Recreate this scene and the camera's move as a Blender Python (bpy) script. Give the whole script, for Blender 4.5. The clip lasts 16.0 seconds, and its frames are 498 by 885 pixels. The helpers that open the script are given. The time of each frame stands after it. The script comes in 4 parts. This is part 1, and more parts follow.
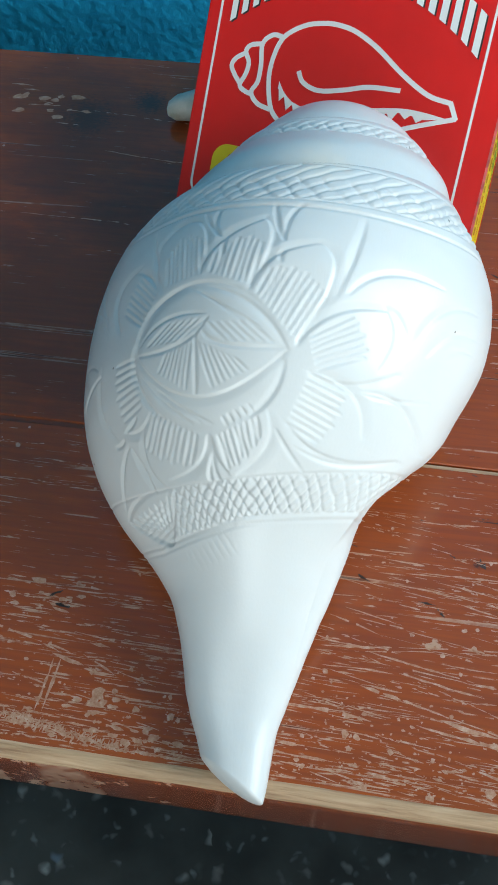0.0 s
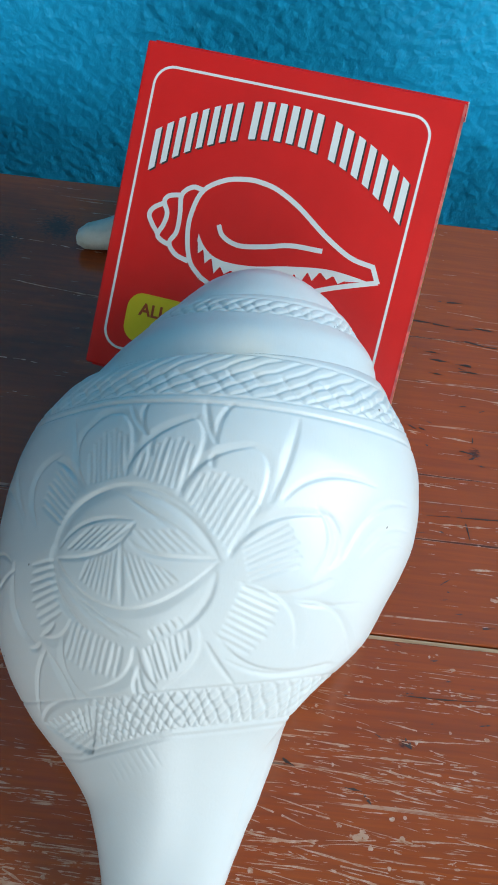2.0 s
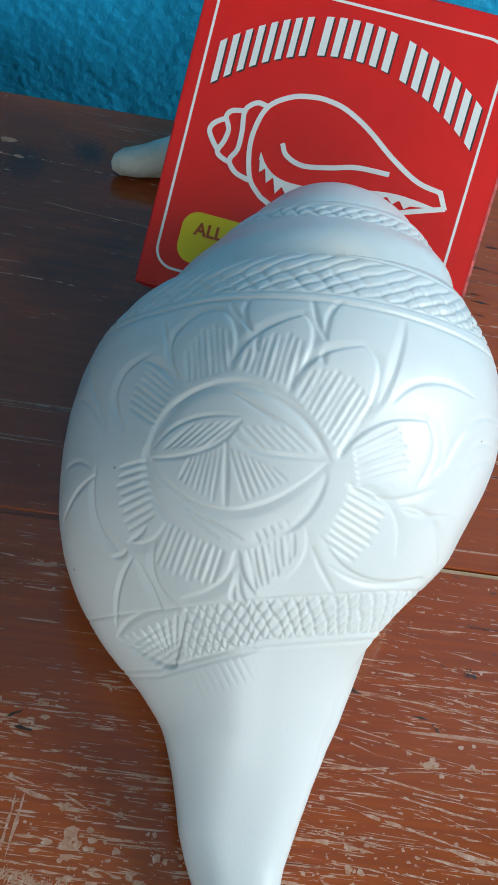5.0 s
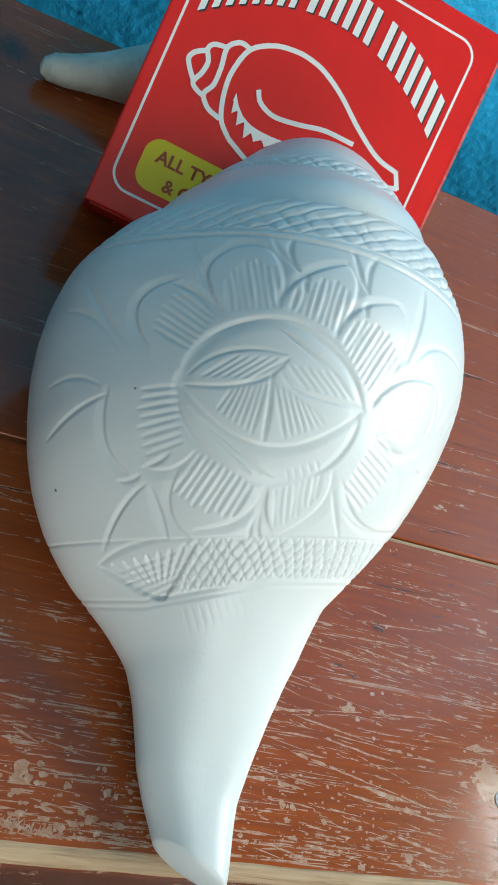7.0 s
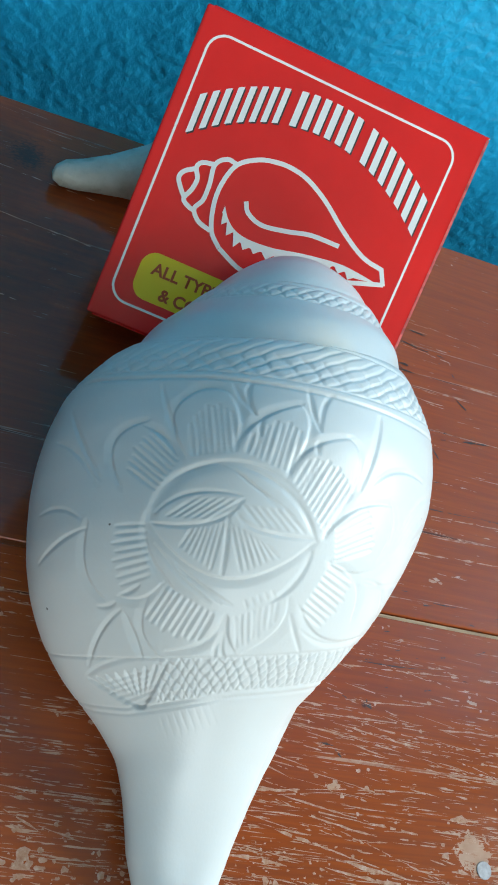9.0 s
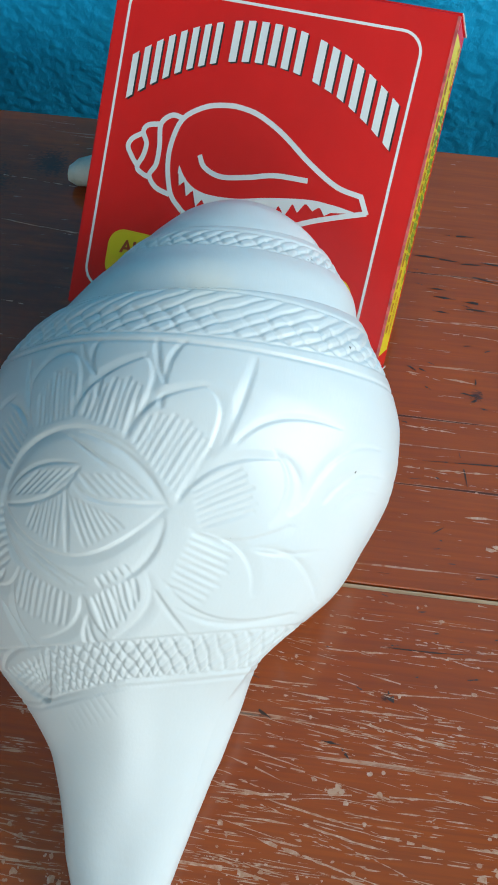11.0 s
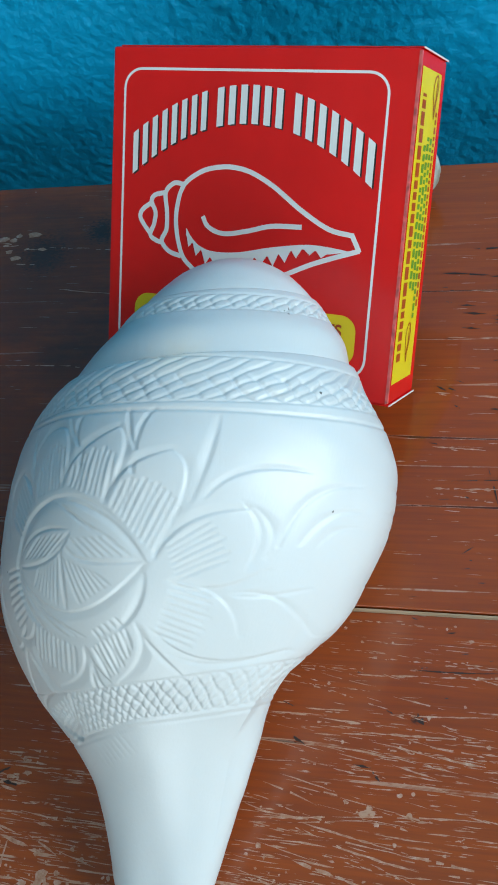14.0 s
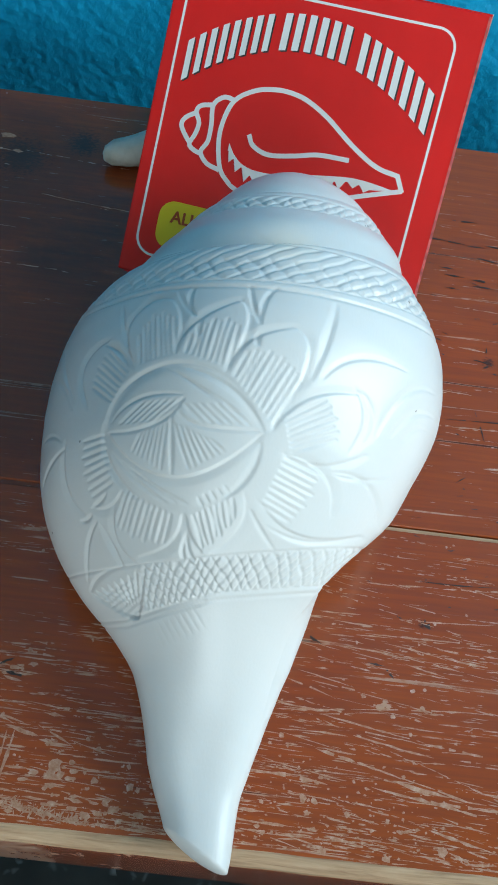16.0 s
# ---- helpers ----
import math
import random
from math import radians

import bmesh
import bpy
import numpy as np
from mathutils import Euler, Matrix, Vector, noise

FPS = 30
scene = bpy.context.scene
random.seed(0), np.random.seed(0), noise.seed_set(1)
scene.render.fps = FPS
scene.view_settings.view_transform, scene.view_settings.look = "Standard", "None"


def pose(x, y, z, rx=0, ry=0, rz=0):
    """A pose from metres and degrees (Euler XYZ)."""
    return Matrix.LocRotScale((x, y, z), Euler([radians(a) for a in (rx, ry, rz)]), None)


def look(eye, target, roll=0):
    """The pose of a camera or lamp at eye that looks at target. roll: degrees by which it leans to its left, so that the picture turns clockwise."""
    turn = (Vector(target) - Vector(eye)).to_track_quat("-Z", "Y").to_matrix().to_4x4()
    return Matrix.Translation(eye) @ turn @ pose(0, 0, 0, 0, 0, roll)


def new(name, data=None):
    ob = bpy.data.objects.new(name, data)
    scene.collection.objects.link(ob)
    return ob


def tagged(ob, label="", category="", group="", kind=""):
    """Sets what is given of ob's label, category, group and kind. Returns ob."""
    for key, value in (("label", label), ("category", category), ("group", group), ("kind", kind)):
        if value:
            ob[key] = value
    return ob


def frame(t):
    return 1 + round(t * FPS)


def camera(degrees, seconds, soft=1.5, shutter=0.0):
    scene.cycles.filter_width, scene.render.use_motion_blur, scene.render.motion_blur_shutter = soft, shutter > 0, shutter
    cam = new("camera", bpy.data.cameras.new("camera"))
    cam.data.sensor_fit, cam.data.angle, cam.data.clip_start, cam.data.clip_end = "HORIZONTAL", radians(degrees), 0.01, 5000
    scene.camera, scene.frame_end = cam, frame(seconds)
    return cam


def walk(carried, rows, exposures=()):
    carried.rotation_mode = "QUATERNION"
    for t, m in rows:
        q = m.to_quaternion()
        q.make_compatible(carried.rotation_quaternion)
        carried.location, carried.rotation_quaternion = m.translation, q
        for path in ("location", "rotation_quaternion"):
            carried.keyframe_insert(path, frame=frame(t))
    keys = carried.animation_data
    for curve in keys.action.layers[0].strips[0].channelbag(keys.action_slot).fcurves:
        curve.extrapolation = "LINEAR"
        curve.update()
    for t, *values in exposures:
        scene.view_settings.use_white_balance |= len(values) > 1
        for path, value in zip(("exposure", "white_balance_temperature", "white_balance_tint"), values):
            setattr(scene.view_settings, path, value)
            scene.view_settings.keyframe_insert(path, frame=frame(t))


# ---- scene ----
cam = camera(29.0, 16.0, soft=1.8)
# seconds, eye, target, roll
PATH = [
    (0, (0.04844, -0.18352, 0.29525), (-0.00709, 0.06773, -0.13346), -4.26),
    (0.5, (0.02768, -0.18130, 0.29710), (-0.00199, 0.07369, -0.13197), 2.27),
    (1, (0.03119, -0.17022, 0.29780), (0.01732, 0.08999, -0.12893), 5.48),
    (1.5, (0.02592, -0.16148, 0.30166), (0.02020, 0.10528, -0.12120), 6.38),
    (2, (0.03053, -0.14033, 0.30860), (0.03246, 0.13318, -0.10996), 6.91),
    (2.5, (0.04364, -0.12168, 0.31250), (0.04821, 0.15290, -0.10533), 6.26),
    (3, (0.05600, -0.11115, 0.32723), (0.06138, 0.16720, -0.08809), 5.30),
    (3.5, (0.04660, -0.12185, 0.31522), (0.05444, 0.15817, -0.09894), 5.70),
    (4, (0.02384, -0.14033, 0.29843), (0.03585, 0.14046, -0.11511), 6.91),
    (4.5, (0.00131, -0.15236, 0.28939), (0.02410, 0.12497, -0.12603), 10.34),
    (5, (-0.01084, -0.15918, 0.28153), (0.02927, 0.11686, -0.13343), 15.08),
    (5.2, (-0.01716, -0.16407, 0.27565), (0.04532, 0.11218, -0.13640), 19.48),
    (7.3, (-0.09320, -0.16856, 0.25061), (0.11866, 0.09574, -0.11718), 47.35),
    (7.5, (-0.09334, -0.16494, 0.25047), (0.12717, 0.09606, -0.11457), 48.80),
    (8, (-0.09393, -0.14807, 0.27047), (0.13734, 0.10484, -0.09361), 50.82),
    (8.5, (-0.09701, -0.14449, 0.29573), (0.12514, 0.10937, -0.07333), 48.53),
    (9, (-0.07898, -0.14499, 0.30309), (0.08158, 0.11111, -0.09520), 40.47),
    (9.5, (-0.03300, -0.13967, 0.30272), (0.07015, 0.11493, -0.11506), 30.54),
    (10, (0.00311, -0.13682, 0.30098), (0.06755, 0.11534, -0.12595), 21.87),
    (10.2, (0.01404, -0.13531, 0.30238), (0.06186, 0.11604, -0.12720), 18.29),
    (12.3, (0.12742, -0.11291, 0.28449), (-0.02342, 0.11991, -0.13149), -27.57),
    (12.5, (0.13695, -0.10442, 0.28422), (-0.02842, 0.12416, -0.12858), -31.21),
    (13, (0.15696, -0.09111, 0.30503), (-0.02951, 0.13178, -0.10185), -35.79),
    (13.5, (0.16041, -0.09665, 0.30753), (-0.02864, 0.12540, -0.09861), -36.57),
    (14, (0.11742, -0.12091, 0.31268), (-0.00984, 0.11370, -0.11012), -23.67),
    (14.5, (0.07312, -0.14152, 0.31780), (0.01822, 0.10431, -0.11411), -7.02),
    (15, (0.03662, -0.15272, 0.31599), (0.00008, 0.09915, -0.11439), -1.19),
    (15.5, (0.03103, -0.16076, 0.31153), (0.02396, 0.09467, -0.11824), 5.29),
    (16, (0.01778, -0.16959, 0.30914), (0.02956, 0.08869, -0.11882), 9.21),
]
EXPOSURES = [(0, 0.38, 6740, 13), (2, 0.33, 6490, 13), (3.5, 0.33, 6390, 13), (5, 0.3, 6690, 13), (7.5, 0.53, 7050, 11), (8.5, 0.53, 6900, 11), (9.5, 0.43, 6650, 11), (10.2, 0.36, 6650, 11), (12.5, 0.2, 6410, 10), (13.5, 0.17, 6360, 10), (14.5, 0.14, 6360, 10), (15, 0.23, 6460, 10), (16, 0.28, 6510, 10)]
walk(cam, [(t, look(eye, target, roll)) for t, eye, target, roll in PATH], EXPOSURES)

# ---------------------------------------------------------------- plan, in metres; z = 0 is the bench top
FLOOR = -0.45
WALL_Y = 0.279
ROOM_X0, ROOM_X1, ROOM_Y0, CEIL = -2.2, 0.95, -2.6, 2.15
BENCH_Y0, BENCH_Y1, BENCH_X0, BENCH_X1 = -0.129, 0.192, -0.62, 0.58
WINDOW = (-0.34, 0.20, 0.22, 1.00)   # y0, y1, z0, z1 of the opening in the east wall
FILL_GAP = (-0.35, 0.80, FLOOR, 1.6)     # x0, x1, z0, z1 of an unseen opening behind the camera, added for fill light

# ---------------------------------------------------------------- light
world = bpy.data.worlds.new("sky")
scene.world = world
world.use_nodes = True
wn = world.node_tree.nodes
sky = wn.new("ShaderNodeTexSky")
sky.sky_type, sky.sun_disc = "NISHITA", False
sky.sun_elevation, sky.sun_rotation = radians(42), radians(200)
world.node_tree.links.new(sky.outputs[0], wn["Background"].inputs[0])
wn["Background"].inputs[1].default_value = 0.05


def area_lamp(name, m, sx, sy, watts, color):
    data = bpy.data.lights.new(name, "AREA")
    data.shape, data.size, data.size_y, data.energy, data.color = "RECTANGLE", sx, sy, watts, color
    ob = new(name, data)
    ob.matrix_world = m
    return ob


WY, WZ = (WINDOW[0] + WINDOW[1]) / 2, (WINDOW[2] + WINDOW[3]) / 2
area_lamp("window_daylight", look((ROOM_X1 + 0.04, WY, WZ), (0, WY, WZ)), WINDOW[1] - WINDOW[0], WINDOW[3] - WINDOW[2], 12.5, (0.85, 0.97, 1.0))
# fill lamp added behind the camera to brighten the front of the conch
DX, DZ = (FILL_GAP[0] + FILL_GAP[1]) / 2, (FILL_GAP[2] + FILL_GAP[3]) / 2
area_lamp("front_fill_lamp", look((DX, ROOM_Y0 - 0.04, DZ), (DX, 0, DZ)), FILL_GAP[1] - FILL_GAP[0], FILL_GAP[3] - FILL_GAP[2], 33, (0.81, 0.95, 1.0))


# ---------------------------------------------------------------- materials
class Nodes:
    """A short way to write a node material."""

    def __init__(self, name):
        self.mat = bpy.data.materials.new(name)
        self.mat.use_nodes = True
        self.tree = self.mat.node_tree
        self.bsdf = self.tree.nodes["Principled BSDF"]

    def add(self, kind, **sockets):
        node = self.tree.nodes.new(kind)
        for key, value in sockets.items():
            self.put(node.inputs[key.replace("_", " ")], value)
        return node

    def put(self, socket, value):
        if isinstance(value, bpy.types.NodeSocket):
            self.tree.links.new(value, socket)
        else:
            socket.default_value = value

    def coords(self, scale=(1, 1, 1), turn=(0, 0, 0), move=(0, 0, 0)):
        tc = self.tree.nodes.new("ShaderNodeTexCoord")
        mp = self.add("ShaderNodeMapping", Scale=scale, Rotation=[radians(a) for a in turn], Location=move)
        self.tree.links.new(tc.outputs["Object"], mp.inputs["Vector"])
        return mp.outputs[0]

    def noise(self, vec, scale, detail=4, rough=0.55, warp=0.0):
        return self.add("ShaderNodeTexNoise", Vector=vec, Scale=scale, Detail=detail, Roughness=rough, Distortion=warp).outputs[0]

    def ramp(self, value, *stops):
        node = self.add("ShaderNodeValToRGB", Fac=value)
        el = node.color_ramp.elements
        while len(el) < len(stops):
            el.new(0.5)
        for e, (at, c) in zip(el, stops):
            e.position = at
            e.color = (c, c, c, 1) if isinstance(c, (int, float)) else (*c, 1)
        return node.outputs[0]

    def math(self, op, a, b=0.0):
        node = self.tree.nodes.new("ShaderNodeMath")
        node.operation = op
        self.put(node.inputs[0], a)
        self.put(node.inputs[1], b)
        return node.outputs[0]

    def mix(self, fac, a, b):
        node = self.tree.nodes.new("ShaderNodeMix")
        node.data_type = "RGBA"
        ins = [s for s in node.inputs if s.type == "RGBA"]
        self.put(node.inputs[0], fac)
        for s, val in zip(ins, (a, b)):
            self.put(s, (*val, 1) if isinstance(val, tuple) and len(val) == 3 else val)
        return [s for s in node.outputs if s.type == "RGBA"][0]

    def bump(self, height, strength, distance=0.001):
        node = self.add("ShaderNodeBump", Height=height, Strength=strength, Distance=distance)
        self.put(self.bsdf.inputs["Normal"], node.outputs[0])

    def set(self, **sockets):
        for key, value in sockets.items():
            if key == "Base_Color" and isinstance(value, tuple):
                value = (*value, 1)
            self.put(self.bsdf.inputs[key.replace("_", " ")], value)
        return self.mat


def plain(name, color, rough, vary=0.06, scale=60, **more):
    """Paint, print or card: a colour with faint unevenness."""
    m = Nodes(name)
    f = m.noise(m.coords(), scale, 3)
    dark = tuple(c * (1 - vary * 2) for c in color)
    light = tuple(min(1, c * (1 + vary)) for c in color)
    m.bump(m.noise(m.coords(), scale * 12, 2), 0.08, 0.0003)
    return m.set(Base_Color=m.ramp(f, (0.3, dark), (0.7, light)), Roughness=rough, **more)


def shell_white():
    m = Nodes("carved_shell_white")
    big = m.noise(m.coords(), 14, 4)
    tint = m.ramp(big, (0.2, (0.605, 0.622, 0.615)), (0.5, (0.625, 0.643, 0.638)), (0.8, (0.64, 0.658, 0.654)))
    speck = m.ramp(m.noise(m.coords(move=(0.31, 0.2, 0.1)), 330, 1), (0.86, 0.0), (0.88, 1.0))
    col = m.mix(speck, tint, (0.25, 0.22, 0.18))
    for at in ((0.0432, -0.0367, 0.0822), (0.0726, -0.0097, 0.0737), (-0.0244, -0.0304, 0.0675), (0.0541, 0.0519, 0.083), (0.0676, 0.0217, 0.0853), (0.0537, 0.0509, 0.0852), (0.0545, 0.0526, 0.0838), (0.0548, 0.05, 0.0849), (-0.0321, -0.0453, 0.0353)):
        pit = m.add("ShaderNodeVectorMath", **{"Vector": m.coords()})
        pit.operation = "DISTANCE"
        pit.inputs[1].default_value = at
        ragged = m.math("ADD", pit.outputs["Value"], m.math("MULTIPLY", m.noise(m.coords(), 900, 2), 0.0008))
        col = m.mix(m.add("ShaderNodeMapRange", Value=ragged, From_Min=0.0007, From_Max=0.00095, To_Min=0.9, To_Max=0.0).outputs[0], col, (0.05, 0.045, 0.04))
    spot = m.add("ShaderNodeVectorMath", **{"Vector": m.coords()})
    spot.operation = "DISTANCE"
    spot.inputs[1].default_value = (0.028, 0.026, 0.103)
    warm = m.math("ADD", spot.outputs["Value"], m.math("MULTIPLY", m.noise(m.coords(), 120, 4), 0.010))
    col = m.mix(m.add("ShaderNodeMapRange", Value=warm, From_Min=0.006, From_Max=0.017, To_Min=0.5, To_Max=0.0).outputs[0], col, (0.86, 0.74, 0.58))
    fine = m.math("ADD", m.noise(m.coords(scale=(5, 0.5, 5)), 260, 3), m.math("MULTIPLY", m.noise(m.coords(), 90, 4), 1.5))
    m.bump(fine, 0.14, 0.0003)
    return m.set(Base_Color=col, Roughness=0.30, Specular_IOR_Level=0.36)


def shell_raw():
    m = Nodes("unpolished_shell")
    big = m.noise(m.coords(), 55, 5, 0.65)
    col = m.ramp(big, (0.32, (0.24, 0.22, 0.17)), (0.47, (0.42, 0.46, 0.42)), (0.7, (0.55, 0.60, 0.55)))
    m.bump(m.noise(m.coords(), 260, 4), 0.5, 0.0012)
    return m.set(Base_Color=col, Roughness=0.5)


def bench_paint():
    """Red-brown gloss paint on planks, scratched along the grain, worn most towards the front edge."""
    m = Nodes("worn_red_brown_paint")
    tc = m.coords()
    sep = m.add("ShaderNodeSeparateXYZ", Vector=tc)
    x, y = sep.outputs[0], sep.outputs[1]
    blotch = m.noise(tc, 9, 5)
    grain = m.noise(m.coords(scale=(4, 90, 40)), 6, 5, 0.6, 0.4)
    base = m.mix(m.ramp(blotch, (0.3, 0.0), (0.7, 1.0)), (0.315, 0.057, 0.009), (0.385, 0.077, 0.014))
    base = m.mix(m.ramp(grain, (0.35, 0.0), (0.62, 0.45)), base, (0.165, 0.038, 0.017))
    # how worn the paint is: most at the front, patchy
    worn = m.add("ShaderNodeMapRange", Value=y, From_Min=0.03, From_Max=-0.125, To_Min=0.0, To_Max=1.0).outputs[0]
    worn = m.math("MULTIPLY", worn, m.ramp(m.noise(m.coords(move=(3, 1, 0)), 16, 4), (0.25, 0.55), (0.7, 1.25)))
    cuts = []
    for turn, sx, sy, seed, lo in ((-3, 45, 1050, 0.0, 0.735), (-6, 60, 900, 4.0, 0.735), (1, 34, 1500, 8.0, 0.735), (-12, 90, 1000, 12.0, 0.75)):
        nz = m.noise(m.coords(scale=(sx, sy, 1), turn=(0, 0, turn), move=(seed, seed * 0.7, 0)), 1.0, 2, 0.55, 0.3)
        nz = m.math("ADD", nz, m.math("MULTIPLY", worn, 0.085))
        cuts.append(m.ramp(nz, (lo, 0.0), (lo + 0.02, 1.0)))
    scratch = m.math("MAXIMUM", m.math("MAXIMUM", cuts[0], cuts[1]), m.math("MAXIMUM", cuts[2], cuts[3]))
    broken = m.ramp(m.noise(m.coords(scale=(1, 1.6, 1), move=(2, 8, 0)), 210, 3, 0.6), (0.40, 0.0), (0.52, 1.0))
    scratch = m.math("MULTIPLY", scratch, broken)
    long_line = m.noise(m.coords(scale=(5, 230, 1), turn=(0, 0, -2), move=(6, 3, 0)), 1.0, 3, 0.5, 0.5)
    long_pale = m.math("MULTIPLY", m.ramp(long_line, (0.655, 0.0), (0.662, 1.0), (0.675, 1.0), (0.685, 0.0)), m.ramp(broken, (0.0, 0.25), (1.0, 1.0)))
    scratch = m.math("MAXIMUM", scratch, m.math("MULTIPLY", long_pale, 0.8))
    dots = m.add("ShaderNodeTexVoronoi", Vector=m.coords(scale=(1, 1, 0.2), move=(0.3, 0.1, 0)), Scale=105).outputs["Distance"]
    pick = m.ramp(m.noise(m.coords(move=(5, 5, 0)), 60, 2), (0.60, 0.0), (0.66, 0.10))
    dots = m.math("LESS_THAN", dots, pick)
    chips = m.noise(m.coords(scale=(1, 1.9, 1), move=(1.7, 0.4, 0)), 70, 5, 0.62)
    chips = m.ramp(m.math("ADD", chips, m.math("MULTIPLY", worn, 0.10)), (0.775, 0.0), (0.79, 1.0))
    light = m.math("MAXIMUM", m.math("MAXIMUM", scratch, dots), chips)
    # paint worn off along the front edge, most of it over the left half
    ragged = m.math("ADD", y, m.math("MULTIPLY", m.math("SUBTRACT", m.noise(m.coords(scale=(1, 2, 1), move=(4, 0, 0)), 75, 5, 0.7), 0.5), 0.045))
    ragged = m.math("ADD", ragged, m.math("MULTIPLY", x, 0.05))
    light = m.math("MAXIMUM", light, m.math("LESS_THAN", ragged, -0.1345))
    # paint broken away round the two nails
    for nx, ny, r in ((0.1340, -0.0935, 0.0085), (0.1665, -0.0660, 0.0030)):
        gap = m.add("ShaderNodeVectorMath", **{"Vector": tc})
        gap.operation = "DISTANCE"
        gap.inputs[1].default_value = (nx, ny, -FLOOR)
        ragged = m.math("ADD", gap.outputs["Value"], m.math("MULTIPLY", m.math("SUBTRACT", m.noise(m.coords(), 260, 4, 0.7), 0.5), 0.022))
        light = m.math("MAXIMUM", light, m.math("MULTIPLY", m.math("LESS_THAN", ragged, r * 0.72), 0.9))
    rawcol = m.mix(m.noise(tc, 160, 3), (0.40, 0.19, 0.10), (0.68, 0.48, 0.36))
    col = m.mix(m.math("MULTIPLY", light, 0.85), base, rawcol)
    dark = m.ramp(m.noise(m.coords(scale=(20, 160, 1), move=(9, 2, 0)), 1.5, 4, 0.7), (0.72, 0.0), (0.75, 0.8))
    dark = m.math("MAXIMUM", dark, m.ramp(long_line, (0.680, 0.0), (0.695, 0.75)))
    col = m.mix(dark, col, (0.025, 0.014, 0.011))
    # old grime on the back plank, with ragged edges, a dark hole, and painted shade
    # second entry, the widest: shade left of the conch darkened into the paint
    for gx, gy, r, deep in ((-0.085, 0.135, 0.075, 0.55), (-0.060, 0.050, 0.095, 0.5), (-0.062, 0.163, 0.009, 0.8), (-0.088, 0.150, 0.014, 0.7), (0.119, 0.068, 0.0026, 0.8), (0.092, -0.047, 0.0015, 0.8)):
        gap = m.add("ShaderNodeVectorMath", **{"Vector": tc})
        gap.operation = "DISTANCE"
        gap.inputs[1].default_value = (gx, gy, -FLOOR)
        edge = m.math("ADD", gap.outputs["Value"], m.math("MULTIPLY", m.math("SUBTRACT", m.noise(m.coords(scale=(1, 2.5, 1)), 30 if r > 0.02 else 520, 5, 0.65), 0.5), r * (1.4 if r > 0.02 else 3.2)))
        col = m.mix(m.math("MULTIPLY", m.add("ShaderNodeMapRange", Value=edge, From_Min=r * 0.35, From_Max=r, To_Min=1.0, To_Max=0.0).outputs[0], deep), col, (0.030, 0.017, 0.013))
    rough = m.mix(light, m.ramp(m.noise(tc, 40, 4), (0.3, 0.13), (0.7, 0.24)), (0.6, 0.6, 0.6))
    h = m.math("SUBTRACT", m.math("MULTIPLY", grain, 0.35), m.math("ADD", m.math("MULTIPLY", light, 0.5), dark))
    h = m.math("ADD", h, m.math("MULTIPLY", m.noise(m.coords(scale=(1, 3, 1)), 28, 3), 1.2))
    m.bump(h, 0.30, 0.0005)
    return m.set(Base_Color=col, Roughness=rough, Specular_IOR_Level=0.22, Coat_Weight=0.48, Coat_Roughness=0.05)


def bare_flake():
    """Where the paint is scratched through to pale primer and wood."""
    m = Nodes("bare_scratch")
    f = m.noise(m.coords(), 420, 4, 0.7)
    col = m.ramp(f, (0.3, (0.34, 0.125, 0.06)), (0.5, (0.46, 0.23, 0.14)), (0.72, (0.60, 0.42, 0.32)))
    return m.set(Base_Color=col, Roughness=0.75)


def raw_wood():
    m = Nodes("bare_worn_wood")
    g = m.noise(m.coords(scale=(8, 120, 120)), 5, 6, 0.65, 0.5)
    col = m.ramp(g, (0.3, (0.23, 0.125, 0.065)), (0.5, (0.42, 0.27, 0.155)), (0.72, (0.53, 0.37, 0.235)))
    m.bump(m.noise(m.coords(scale=(20, 300, 300)), 4, 4), 0.5, 0.0008)
    return m.set(Base_Color=col, Roughness=0.7)


def blue_plaster():
    m = Nodes("blue_wall_paint")
    big = m.noise(m.coords(), 5, 5)
    fine = m.noise(m.coords(), 120, 5, 0.6)
    col = m.mix(m.ramp(big, (0.3, 0.0), (0.7, 1.0)), (0.003, 0.30, 0.56), (0.006, 0.39, 0.685))
    col = m.mix(m.ramp(fine, (0.60, 0.0), (0.75, 0.5)), col, (0.015, 0.46, 0.70))
    m.bump(m.math("ADD", m.noise(m.coords(), 300, 3), m.math("MULTIPLY", fine, 2.0)), 0.40, 0.0015)
    return m.set(Base_Color=col, Roughness=0.42, Specular_IOR_Level=0.3)


